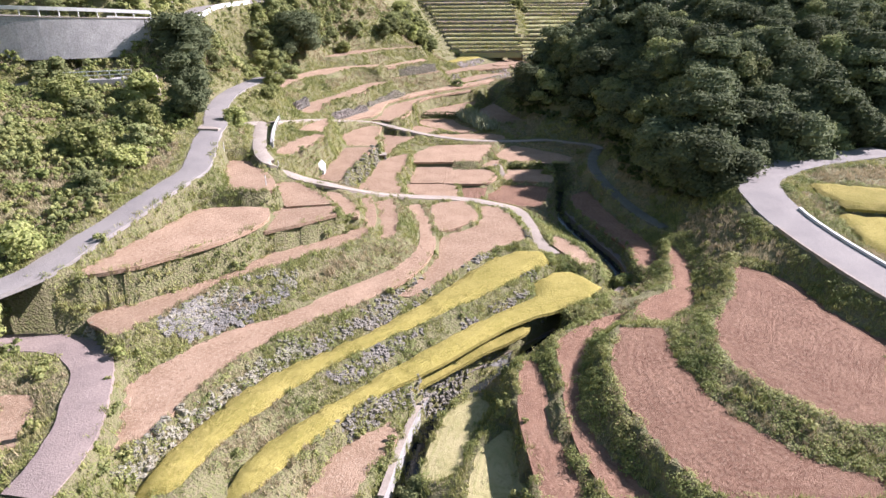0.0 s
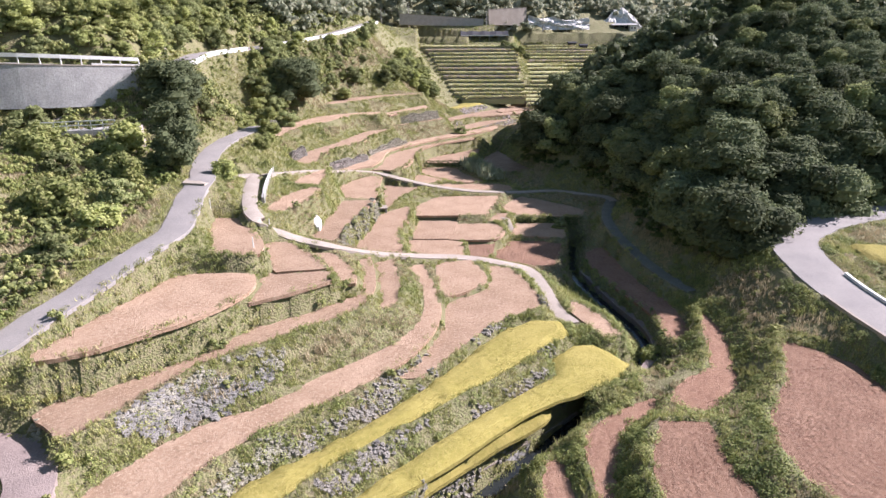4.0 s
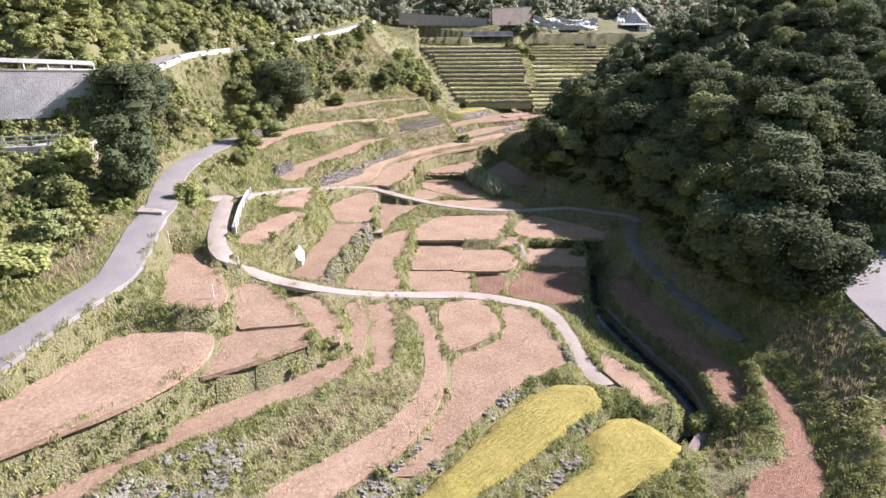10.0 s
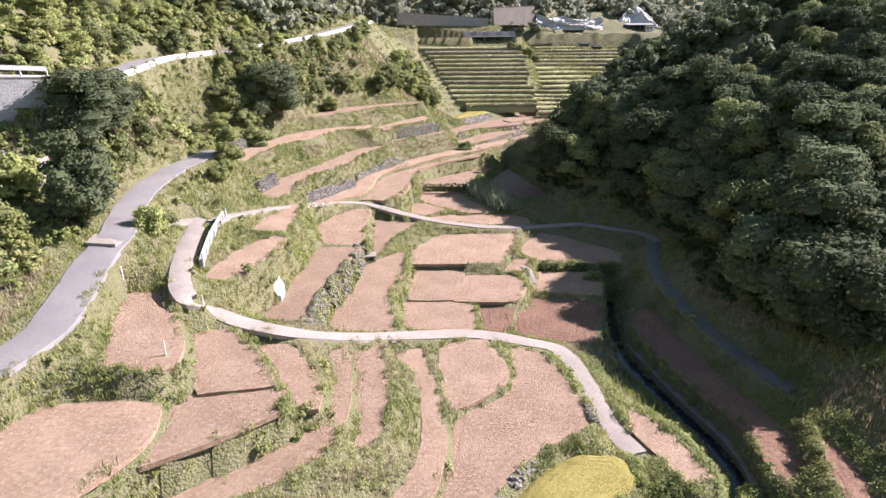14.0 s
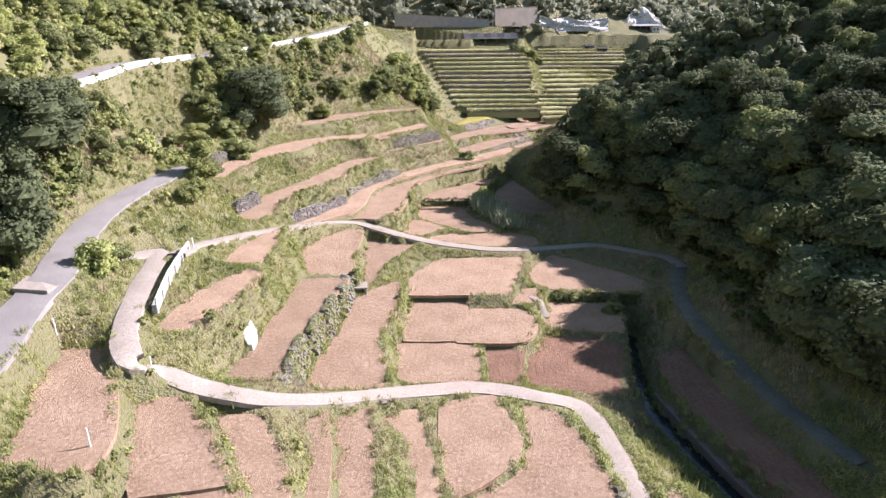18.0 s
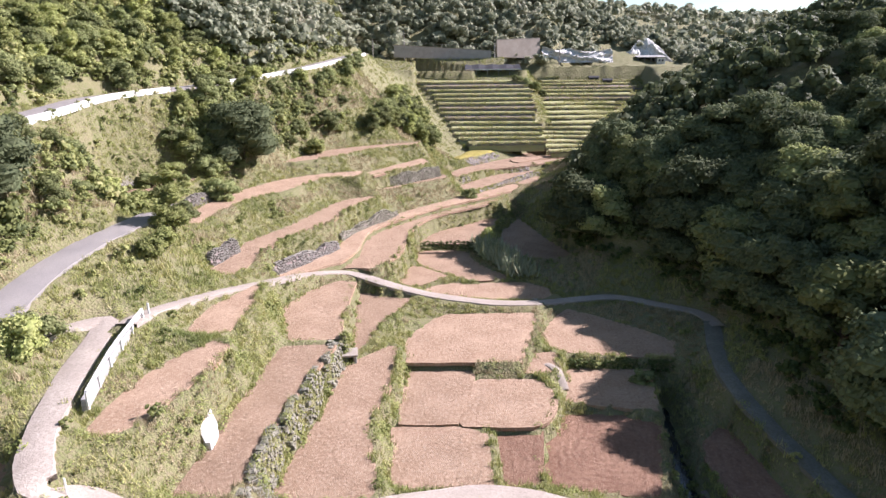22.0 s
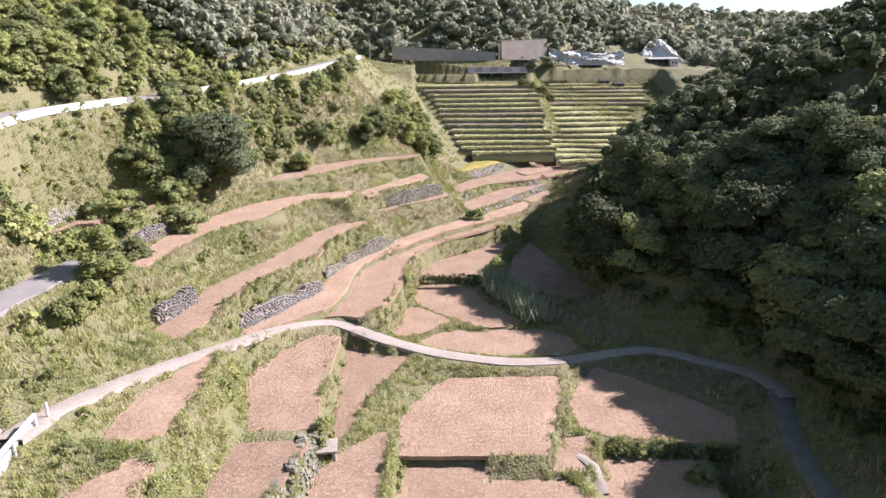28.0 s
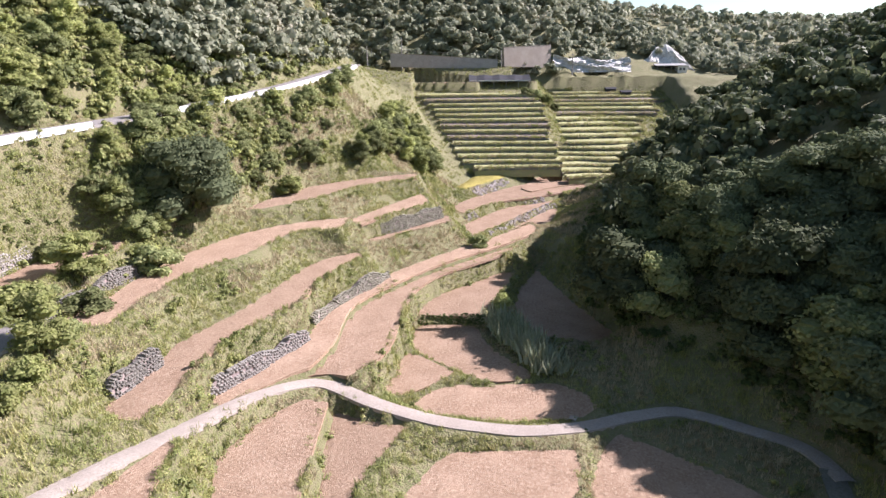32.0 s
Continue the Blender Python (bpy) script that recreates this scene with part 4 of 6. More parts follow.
def scatter(name, protos, places, scales, material, label, category):
    """Many small plants joined into one object of stuff."""
    VV, TT, base = [], [], 0
    pick = np.random.randint(0, len(protos), len(places))
    yaw = np.random.uniform(0, 2 * np.pi, len(places))
    for k, (pv, pt) in enumerate(protos):
        m = pick == k
        n = int(m.sum())
        if not n:
            continue
        c, s = np.cos(yaw[m])[:, None], np.sin(yaw[m])[:, None]
        sc = scales[m][:, None]
        x, y, z = pv[:, 0][None], pv[:, 1][None], pv[:, 2][None]
        W = np.stack([(x * c - y * s) * sc, (x * s + y * c) * sc, z * sc * np.random.uniform(0.8, 1.25, (n, 1))], 2) + places[m][:, None, :]
        TT.append((pt[None] + (np.arange(n) * len(pv))[:, None, None] + base).reshape(-1, 3))
        VV.append(W.reshape(-1, 3))
        base += n * len(pv)
    ob = new(name, fast_mesh(name, np.vstack(VV), np.vstack(TT), material))
    return tagged(ob, label, category, kind="stuff")


def tuft(seed, blades, h, spread_, w):
    rg = random.Random(seed)
    V, T = [], []
    for i in range(blades):
        a, q = rg.uniform(0, 6.28), spread_ * math.sqrt(rg.random())
        bx, by = q * math.cos(a), q * math.sin(a)
        b, l = rg.uniform(0, 6.28), h * rg.uniform(0.5, 1.1)
        lean = rg.uniform(0.2, 0.8) * l
        i0 = len(V)
        V += [(bx - w * math.sin(b), by + w * math.cos(b), -0.05), (bx + w * math.sin(b), by - w * math.cos(b), -0.05), (bx + lean * math.cos(b), by + lean * math.sin(b), l)]
        T.append((i0, i0 + 1, i0 + 2))
    return np.array(V), np.array(T)


def bushlet(seed, r, h, lobes, leaves, size):
    v, f = leaf_crown(seed, r, h, lobes, leaves, size)
    T = []
    for q in f:
        for i in range(1, len(q) - 1):
            T.append((q[0], q[i], q[i + 1]))
    return np.array([tuple(p) for p in v]), np.array(T)


def island_mat(name, colours, rough=0.7, patch=0.25):
    """Leaves and blades: each its own shade, and drifts of tone over the slope."""
    m = bpy.data.materials.new(name)
    m.use_nodes = True
    N, L = m.node_tree.nodes, m.node_tree.links
    bsdf = N["Principled BSDF"]
    bsdf.inputs["Roughness"].default_value, bsdf.inputs["Specular IOR Level"].default_value = rough, 0.25
    g, tc, n1 = N.new("ShaderNodeNewGeometry"), N.new("ShaderNodeTexCoord"), N.new("ShaderNodeTexNoise")
    n1.inputs["Scale"].default_value, n1.inputs["Detail"].default_value = patch, 5.0
    L.new(tc.outputs["Object"], n1.inputs["Vector"])
    mr = N.new("ShaderNodeMapRange")
    mr.inputs["From Min"].default_value, mr.inputs["From Max"].default_value = 0.3, 0.7
    L.new(n1.outputs["Fac"], mr.inputs["Value"])
    av = N.new("ShaderNodeMix")
    av.data_type = "FLOAT"
    av.inputs["Factor"].default_value = 0.45
    L.new(mr.outputs[0], av.inputs["A"])
    L.new(g.outputs["Random Per Island"], av.inputs["B"])
    ramp = N.new("ShaderNodeValToRGB")
    el = ramp.color_ramp.elements
    el[0].position, el[0].color = 0.1, (*colours[0], 1)
    el[1].position, el[1].color = 0.9, (*colours[-1], 1)
    for i, c in enumerate(colours[1:-1]):
        e = el.new(0.1 + 0.8 * (i + 1) / (len(colours) - 1))
        e.color = (*c, 1)
    L.new(av.outputs["Result"], ramp.inputs["Fac"])
    L.new(ramp.outputs["Color"], bsdf.inputs["Base Color"])
    see_through(m, ramp.outputs["Color"], 0.35)
    return m


M_GRASS = island_mat("green_grass", [(0.155, 0.185, 0.06), (0.27, 0.29, 0.10), (0.375, 0.37, 0.145), (0.46, 0.40, 0.22)])
M_DRY = island_mat("dry_bank_grass", [(0.24, 0.21, 0.115), (0.38, 0.315, 0.19), (0.47, 0.39, 0.26), (0.29, 0.285, 0.13)])
M_SCRUB = island_mat("bank_scrub", [(0.101, 0.123, 0.0504), (0.202, 0.224, 0.084), (0.325, 0.342, 0.123), (0.437, 0.403, 0.19)])
M_REED = island_mat("reed_blades", [(0.22, 0.26, 0.15), (0.33, 0.36, 0.23), (0.44, 0.45, 0.32), (0.30, 0.32, 0.18)])
M_CREEP = island_mat("rim_creeper", [(0.11, 0.14, 0.045), (0.20, 0.235, 0.075), (0.31, 0.325, 0.11), (0.42, 0.385, 0.18)])
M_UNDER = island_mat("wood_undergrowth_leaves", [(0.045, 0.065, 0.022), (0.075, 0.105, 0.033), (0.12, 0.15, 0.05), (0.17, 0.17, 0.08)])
# distance haze and the left hill's sunlight are put into this paler, greyer colour
M_FAR = island_mat("haze_pale_wood_leaves", [(0.162, 0.18, 0.12), (0.252, 0.27, 0.178), (0.336, 0.342, 0.234), (0.408, 0.378, 0.282)], patch=0.06)
# darker copy of the leaves above: the right hill's shade is in the colour
M_WOOD = island_mat("shaded_wood_leaves", [(0.06, 0.075, 0.04), (0.10, 0.12, 0.06), (0.15, 0.17, 0.085), (0.20, 0.20, 0.115)], patch=0.06)

# how far each place on the banks is from the nearest paddy or path
near_flat = np.zeros(X.shape)
grown = ~todo
for i in range(12):
    near_flat[~grown] += 0.5
    g2 = grown.copy()
    g2[1:] |= grown[:-1]
    g2[:-1] |= grown[1:]
    g2[:, 1:] |= grown[:, :-1]
    g2[:, :-1] |= grown[:, 1:]
    grown = g2
cell = np.outer(np.gradient(GY), np.gradient(GX))
slope_z = np.hypot(np.gradient(Z, GY, axis=0), np.gradient(Z, GX, axis=1))


def sample(mask, density, seed):
    """Random places on the masked ground, density to the square metre."""
    rs = np.random.RandomState(seed)
    want = cell * density * mask * np.minimum(np.sqrt(1 + slope_z ** 2), 4.0)
    n = rs.poisson(want)
    jj, ii = np.repeat(np.indices(X.shape)[0].ravel(), n.ravel()), np.repeat(np.indices(X.shape)[1].ravel(), n.ravel())
    px = GX[ii] + (rs.rand(len(ii)) - 0.5) * 0.5
    py = GY[jj] + (rs.rand(len(jj)) - 0.5) * 0.5
    iq, jq = np.clip(np.searchsorted(GX, px) - 1, 0, len(GX) - 2), np.clip(np.searchsorted(GY, py) - 1, 0, len(GY) - 2)
    u, v = (px - GX[iq]) / (GX[iq + 1] - GX[iq]), (py - GY[jq]) / (GY[jq + 1] - GY[jq])
    pz = (Z[jq, iq] * (1 - u) + Z[jq, iq + 1] * u) * (1 - v) + (Z[jq + 1, iq] * (1 - u) + Z[jq + 1, iq + 1] * u) * v
    return np.column_stack([px, py, pz])


def drift(places, s, off):
    return np.array([noise.noise((x * s, y * s, off)) for x, y, z in places])


TUFTS = [tuft(i, 13, 0.36, 0.26, 0.03) for i in range(5)]


def clump(seed, leaves):
    """A low cushion of small leaves."""
    rg = random.Random(seed)
    V, T = [], []
    for i in range(leaves):
        a, q = rg.uniform(0, 6.28), 0.38 * math.sqrt(rg.random())
        c = Vector((q * math.cos(a), q * math.sin(a), 0.30 * (1 - (q / 0.42) ** 2) * rg.uniform(0.6, 1.1)))
        n = Vector((math.cos(a) * q * 2.2, math.sin(a) * q * 2.2, 1)) + Vector((rg.uniform(-0.5, 0.5), rg.uniform(-0.5, 0.5), 0))
        n.normalize()
        u = Matrix.Rotation(rg.uniform(0, 6.28), 3, n) @ n.orthogonal().normalized()
        v = n.cross(u)
        s = rg.uniform(0.035, 0.062)
        k = len(V)
        V += [tuple(c - u * s), tuple(c - v * s * 0.7), tuple(c + u * s), tuple(c + v * s * 0.7)]
        T += [(k, k + 1, k + 2), (k, k + 2, k + 3)]
    return np.array(V), np.array(T)


CLUMPS = [clump(90 + i, 40) for i in range(6)]
BUSHES = [bushlet(40 + i, 0.75, 0.8, 5, 95, 0.16) for i in range(5)]
banks = todo & (Y < 175) & (X > -60) & (X < 60)
P0 = sample(rims & (Y < 175), 13.0, 9)
P1 = np.vstack([P0, sample(banks & (near_flat <= 1.0), 8.0, 1)])
P1 = P1[drift(P1, 0.22, 1.0) > -0.4]
lush = drift(P1, 0.12, 7.0)
scatter("bank_grass", TUFTS, P1[lush > -0.12], np.random.uniform(0.5, 1.15, (lush > -0.12).sum()), M_GRASS, "bright green grass along the paddy rims", "grass")
scatter("dry_grass", TUFTS, P1[lush <= -0.12], np.random.uniform(0.4, 0.95, (lush <= -0.12).sum()), M_DRY, "dry yellowish grass on the terrace banks", "grass")
P2 = sample(banks & (near_flat > 1.0), 4.6, 2)
lush = drift(P2, 0.1, 3.0)
scatter("slope_grass", TUFTS, P2[lush > 0.05], np.random.uniform(0.7, 1.7, (lush > 0.05).sum()), M_GRASS, "tall green grass on the wide banks", "grass")
scatter("slope_dry_grass", TUFTS, P2[lush <= 0.05], np.random.uniform(0.7, 1.6, (lush <= 0.05).sum()), M_DRY, "dry pale grass on the wide banks", "grass")
PT = np.vstack([sample((rims | banks & (near_flat <= 1.5)) & (X > 7) & (Y < 70), 6.0, 21), sample((rims | banks & (near_flat <= 2.0)) & (Y < 130) & (X <= 7), 2.2, 22), sample(free & (slope_z > 0.8) & (Y < 150) & (X > -45) & (X < 40), 1.0, 23)])
PT = PT[drift(PT, 0.25, 11.0) > -0.18]
scatter("creeping_plants", CLUMPS, PT, np.random.uniform(0.6, 1.3, len(PT)) * np.where(PT[:, 0] > 7, 1.15, 1.0), M_CREEP, "low green creeping plants over rims and banks", "undergrowth")
PE = sample(free & (slope_z > 0.7) & ~banks & ~rims & (Y < 175) & (X > -60) & (X < 60), 4.0, 12)
lush = drift(PE, 0.15, 2.0)
scatter("edge_grass", TUFTS, PE[lush > -0.15], np.random.uniform(0.6, 1.3, (lush > -0.15).sum()), M_GRASS, "green grass hanging over the terrace edges", "grass")
P3 = np.vstack([sample(free & (slope_z > 1.0) & (Y < 175) & (X > -60) & (X < 60), 0.25, 13), sample(banks & (near_flat > 1.0), 0.75, 3), sample(banks & (slope_z > 0.9), 0.4, 6)])
P3 = P3[(drift(P3, 0.13, 5.0) > -0.02) | (P3[:, 0] < -30)]
scatter("bank_scrub", BUSHES, P3, np.random.uniform(0.3, 0.85, len(P3)) * np.where(P3[:, 0] < -28, 1.2, 1.0), M_SCRUB, "leafy green scrub and creepers on the banks", "scrub")
# thickets that cover the steep slope under the hill road and the bank above the lane
STEEP = free & ~pinned & (X < -21) & (X > -62) & (Z - valley(Y) > 10.5) & (Y > 84) & (Y < 186) & (near_flat > 1.4)
P7 = sample(STEEP, 0.6, 31)
scatter("slope_thicket", BUSHES, P7, np.random.uniform(0.8, 1.9, len(P7)), M_SCRUB, "dense leafy thicket on the steep slope", "scrub")
VINES = free & ~pinned & ((X < -28) & (Y < 84) | (X < -20) & (Y < 46)) & (X > -62) & (near_flat > 0.5)
P8 = sample(VINES, 1.0, 32)
lush = drift(P8, 0.14, 9.0)
scatter("vine_cover", BUSHES, P8[lush > -0.1], np.random.uniform(0.5, 1.2, (lush > -0.1).sum()), M_CREEP, "bright green vines smothering the bank above the lane", "undergrowth")
scatter("bank_bushes", BUSHES, P8[lush <= -0.1], np.random.uniform(0.7, 1.6, (lush <= -0.1).sum()), M_SCRUB, "darker bushes among the vines on the bank", "scrub")
# dark undergrowth along the foot of the right wood, and thickets on the left slope
foot_r, _ = near_line(X, Y, RIGHT_FOOT)
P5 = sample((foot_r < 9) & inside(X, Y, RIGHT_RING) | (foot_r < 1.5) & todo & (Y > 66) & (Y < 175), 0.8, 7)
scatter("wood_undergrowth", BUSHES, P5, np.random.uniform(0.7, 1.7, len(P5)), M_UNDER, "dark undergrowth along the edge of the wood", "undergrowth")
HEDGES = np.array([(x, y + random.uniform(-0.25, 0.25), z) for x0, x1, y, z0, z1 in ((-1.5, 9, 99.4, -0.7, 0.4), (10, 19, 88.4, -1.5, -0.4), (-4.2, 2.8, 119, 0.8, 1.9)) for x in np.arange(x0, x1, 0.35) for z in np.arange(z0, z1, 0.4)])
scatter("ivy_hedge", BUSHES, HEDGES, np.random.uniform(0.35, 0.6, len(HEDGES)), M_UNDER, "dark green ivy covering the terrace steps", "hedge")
REEDS = np.array([(4.0 + 4.5 * s + random.uniform(-1.0, 1.0), 119.5 - 11.0 * s + random.uniform(-1, 1), 0.9 + 0.3 * (1 - s)) for s in np.random.rand(160)])
scatter("reed_bed", TUFTS, REEDS, np.random.uniform(2.5, 5.0, len(REEDS)), M_REED, "tall grey-green reeds beside a shaded paddy", "reeds")
P6 = sample(inside(X, Y, LEFT_RING) & (X > -80) & (Y > 70) & (Y < 215), 0.7, 8)
scatter("hill_thicket", BUSHES, P6, np.random.uniform(0.8, 2.2, len(P6)), M_SCRUB, "thicket of bamboo grass and shrubs on the hillside", "scrub")
P4 = sample(todo & (Y >= 175) & (Y < 240), 0.5, 4)
farst = np.vstack([sample(far_zone | shoulder, 0.7, 5), sample(far_zone & (X > 24), 1.6, 15)])
scatter("far_bank_grass", TUFTS, np.vstack([P4, farst]), np.random.uniform(1.0, 2.0, len(P4) + len(farst)), M_GRASS, "green grass on the far terrace walls", "grass")

# the wood on the right hill
rng = random.Random(5)


def stand(n, x0, x1, y0, y1, gap, test):
    got = []
    cells = {}
    for i in range(n):
        x, y = rng.uniform(x0, x1), rng.uniform(y0, y1)
        key = (int(x // gap), int(y // gap))
        if any((x - a) ** 2 + (y - b) ** 2 < gap * gap for dx in (-1, 0, 1) for dy in (-1, 0, 1) for a, b in cells.get((key[0] + dx, key[1] + dy), ())):
            continue
        if test(x, y):
            cells.setdefault(key, []).append((x, y))
            got.append((x, y))
    return got


def within(poly):
    return lambda x, y: bool(inside(np.array([x]), np.array([y]), poly)[0])


right_in = within(RIGHT_RING)
wood = sorted(stand(16000, 10, 150, 66, 250, 3.0, right_in), key=lambda p: math.hypot(p[0], p[1] - 40) - 0.4 * (p[0] > 50) * p[0])
for x, y in wood[:300]:
    edge = float(near_line(np.array([x]), np.array([y]), RIGHT_FOOT)[0][0])
    plant(rng.choice((0, 0, 1, 2, 2, 3, 4)), x, y, rng.uniform(0.8, 1.2) * (1.3 if edge < 14 and y < 125 else 1.0), 0.7)
WIDE = [bushlet(80 + i, 2.9, 4.4, 10, 200, 0.7) for i in range(5)]
rest = np.array([(x, y, ground_z(x, y) + 0.3) for x, y in wood[300:]])
scatter("hill_wood", WIDE, rest, np.random.uniform(0.75, 1.2, len(rest)), M_WOOD, "dense evergreen wood over the upper hillside", "wood")
# the hillside above the left road
left_in = within(LEFT_RING)
lw = sorted(stand(14000, -110, -18, 74, 240, 2.4, left_in), key=lambda p: math.hypot(p[0], p[1] - 30))
for x, y in lw[:280]:
    plant(rng.choice((3, 4, 5, 9, 9, 9, 5, 4)), x, y, rng.uniform(0.5, 0.95), 0.5)
rest = np.array([(x, y, ground_z(x, y) + 0.4) for x, y in lw[280:]])
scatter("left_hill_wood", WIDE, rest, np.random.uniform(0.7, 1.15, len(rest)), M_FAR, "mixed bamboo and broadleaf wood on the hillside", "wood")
near_far = stand(14000, -140, 190, 237, 300, 3.4, lambda x, y: y > 238.5 and not (30 < x < 54 and y < 247) and not (50 < x < 84 and y < 268))
far = np.array([(x, y, ground_z(x, y) - 0.3) for x, y in near_far + stand(7000, -170, 260, 300, 430, 4.8, lambda x, y: True)])
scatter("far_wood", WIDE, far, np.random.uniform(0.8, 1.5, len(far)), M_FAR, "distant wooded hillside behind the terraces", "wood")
far = stand(6000, -200, 700, 420, 1300, 11.0, lambda x, y: True)
far = np.array([(x, y, ground_z(x, y)) for x, y in far])
BIG = [bushlet(70 + i, 8.0, 8.0, 4, 50, 2.6) for i in range(3)]
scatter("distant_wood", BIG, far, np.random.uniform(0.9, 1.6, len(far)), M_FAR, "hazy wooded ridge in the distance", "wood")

# trees and shrubs that stand alone on the left slope
plant(7, -34.0, 82.0, 0.82, 0.2, "broad dark evergreen tree over the hill road wall")
plant(8, -28.9, 69.8, 0.88, 0.2, "tall dark conifer beside the asphalt lane")
plant(7, -28.0, 121.5, 1.0, 0.3, "round dark evergreen tree above the upper terraces")
plant(6, -27.5, 111.3, 1.3, 0.2)
LONE_NEAR = [(-33, 66, 1.3, 5), (-35, 71, 1.5, 5), (-31, 61, 1.2, 6), (-38, 64, 1.3, 6), (-41, 67, 1.5, 5), (-25, 73.0, 1.0, 6), (-24.5, 70.8, 0.9, 5), (-46, 72.5, 1.5, 6), (-44, 77.5, 1.2, 6), (-30, 55, 1.2, 5), (-31, 50, 1.1, 6), (-34, 56, 1.4, 5), (-29, 102, 1.2, 6), (-31, 98, 1.2, 5), (-33, 116, 1.4, 6)]
LONE_FAR = [(-30, 124, 1.3, 5), (-33, 128, 1.4, 6), (-22, 138, 1.3, 5), (-30, 33, 1.3, 5), (-31, 40.3, 1.2, 5), (18.6, 55.6, 0.8, 5), (15.5, 86, 0.7, 6), (3, 137, 0.9, 6), (5, 123, 0.8, 5), (-2.0, 28.5, 1.0, 6), (20.5, 221.5, 1.2, 6), (23.0, 221.0, 1.4, 6), (25.5, 221.5, 1.3, 5), (28.0, 222.5, 1.2, 6)]
for x, y, s, k in LONE_NEAR + LONE_FAR:
    plant(k, x, y, s)
SPUR = np.array([(-15, 150), (-9.5, 166), (-4.5, 168), (-3, 178), (-6, 190), (-11, 192), (-12.5, 178), (-13, 166)], float)
for x, y in stand(3000, -23, -2, 146, 196, 1.9, within(SPUR)):
    plant(rng.choice((4, 9, 9, 3)), x, y, rng.uniform(0.6, 0.85), 0.3, "bushy young tree on the spur below the hill road")
for x, y in stand(700, -37, -22, 108, 150, 3.0, lambda x, y: not left_in(x, y) and x < -27.5 + 0.16 * (y - 120) and x > -35):
    plant(rng.choice((6, 6, 5)), x, y, rng.uniform(0.6, 1.1), 0.2)
def on_slope(x, y):
    i, j = np.searchsorted(GX, x), np.searchsorted(GY, y)
    return bool(todo[j, i]) and near_flat[j, i] > 1.2 and Z[j, i] > float(valley(y)) + 9.5 and not left_in(x, y)


for x, y in stand(5000, -46, -19, 86, 176, 2.3, on_slope):
    plant(rng.choice((6, 6, 5, 5, 4, 3, 9)), x, y, rng.uniform(0.45, 0.85), 0.3)
for k2 in KINDS:
    for ob in (*k2.children, k2):
        bpy.data.objects.remove(ob)


# ---- built things ----
def box_verts(a, b):
    return [(x, y, z) for z in (a[2], b[2]) for y in (a[1], b[1]) for x in (a[0], b[0])]


BOX_F = [(0, 2, 3, 1), (4, 5, 7, 6), (0, 1, 5, 4), (2, 6, 7, 3), (0, 4, 6, 2), (1, 3, 7, 5)]


def box(name, a, b, material, bevel=0.0):
    me = bpy.data.meshes.new(name)
    bm = bmesh.new()
    vs = [bm.verts.new(v) for v in box_verts(a, b)]
    for f in BOX_F:
        bm.faces.new([vs[i] for i in f])
    if bevel:
        bmesh.ops.bevel(bm, geom=bm.edges[:], offset=bevel, segments=1, affect="EDGES")
    bmesh.ops.recalc_face_normals(bm, faces=bm.faces[:])
    bm.to_mesh(me)
    bm.free()
    me.materials.append(material)
    return me


def along(line, step):
    """Places every step metres along a line, with the way it runs there and the share of its length."""
    pts = rounded(line, 8, closed=False)
    seg = np.hypot(*np.diff(pts[:, :2], axis=0).T)
    s = np.concatenate([[0], np.cumsum(seg)])
    out = []
    for d in np.arange(0, s[-1] + 1e-6, step):
        p = np.array([np.interp(d, s, pts[:, k2]) for k2 in range(pts.shape[1])])
        q = np.array([np.interp(min(d + 0.2, s[-1]), s, pts[:, k2]) - np.interp(max(d - 0.2, 0), s, pts[:, k2]) for k2 in range(2)])
        out.append((p, q / max(np.hypot(*q), 1e-6), d / s[-1]))
    return out


def stone_shape(rg, w, h, d):
    """A rough stone, face towards -y."""
    j = lambda v: v * rg.uniform(0.72, 1.0)
    vs = []
    for z in (-h / 2, h / 2):
        for y, k2 in ((-d / 2, 0.86), (d / 2, 1.0)):
            for x in (-w / 2, w / 2):
                vs.append(Vector((j(x) * k2, y + rg.uniform(-0.04, 0.04), j(z) * k2)))
    vs.append(Vector((rg.uniform(-0.05, 0.05), -d / 2 - 0.07 * rg.random() - 0.02, rg.uniform(-0.05, 0.05))))
    fs = [(0, 1, 8), (1, 5, 8), (5, 4, 8), (4, 0, 8), (2, 6, 7, 3), (0, 2, 3, 1), (4, 5, 7, 6), (0, 4, 6, 2), (1, 3, 7, 5)]
    return vs, fs


M_PALE = mat("pale_stone", (0.25, 0.23, 0.205), rough=0.9, second=(0.36, 0.335, 0.30), scale=1.6, fine=(0.22, 0.195, 0.165), fine_scale=9.0, bump=0.5, bump_scale=12, rand=0.2)
M_GREY = mat("grey_wall_stone", (0.19, 0.175, 0.155), rough=0.92, second=(0.28, 0.26, 0.23), scale=1.4, fine=(0.17, 0.155, 0.12), fine_scale=9.0, bump=0.5, bump_scale=12, rand=0.25)
M_BLOCK = mat("pale_block_stone", (0.21, 0.20, 0.185), rough=0.9, second=(0.28, 0.265, 0.245), scale=1.4, fine=(0.15, 0.14, 0.125), fine_scale=8.0, bump=0.4, bump_scale=12, rand=0.12)
M_CEMENT = mat("stained_cement", (0.33, 0.32, 0.31), rough=0.9, second=(0.43, 0.415, 0.40), scale=0.7, fine=(0.24, 0.23, 0.22), fine_scale=6.0, bump=0.3, bump_scale=10)
M_DARKROOF = mat("dark_net", (0.035, 0.035, 0.04), rough=0.8, second=(0.06, 0.06, 0.065), scale=1.0, fine_scale=8.0, bump=0.2)
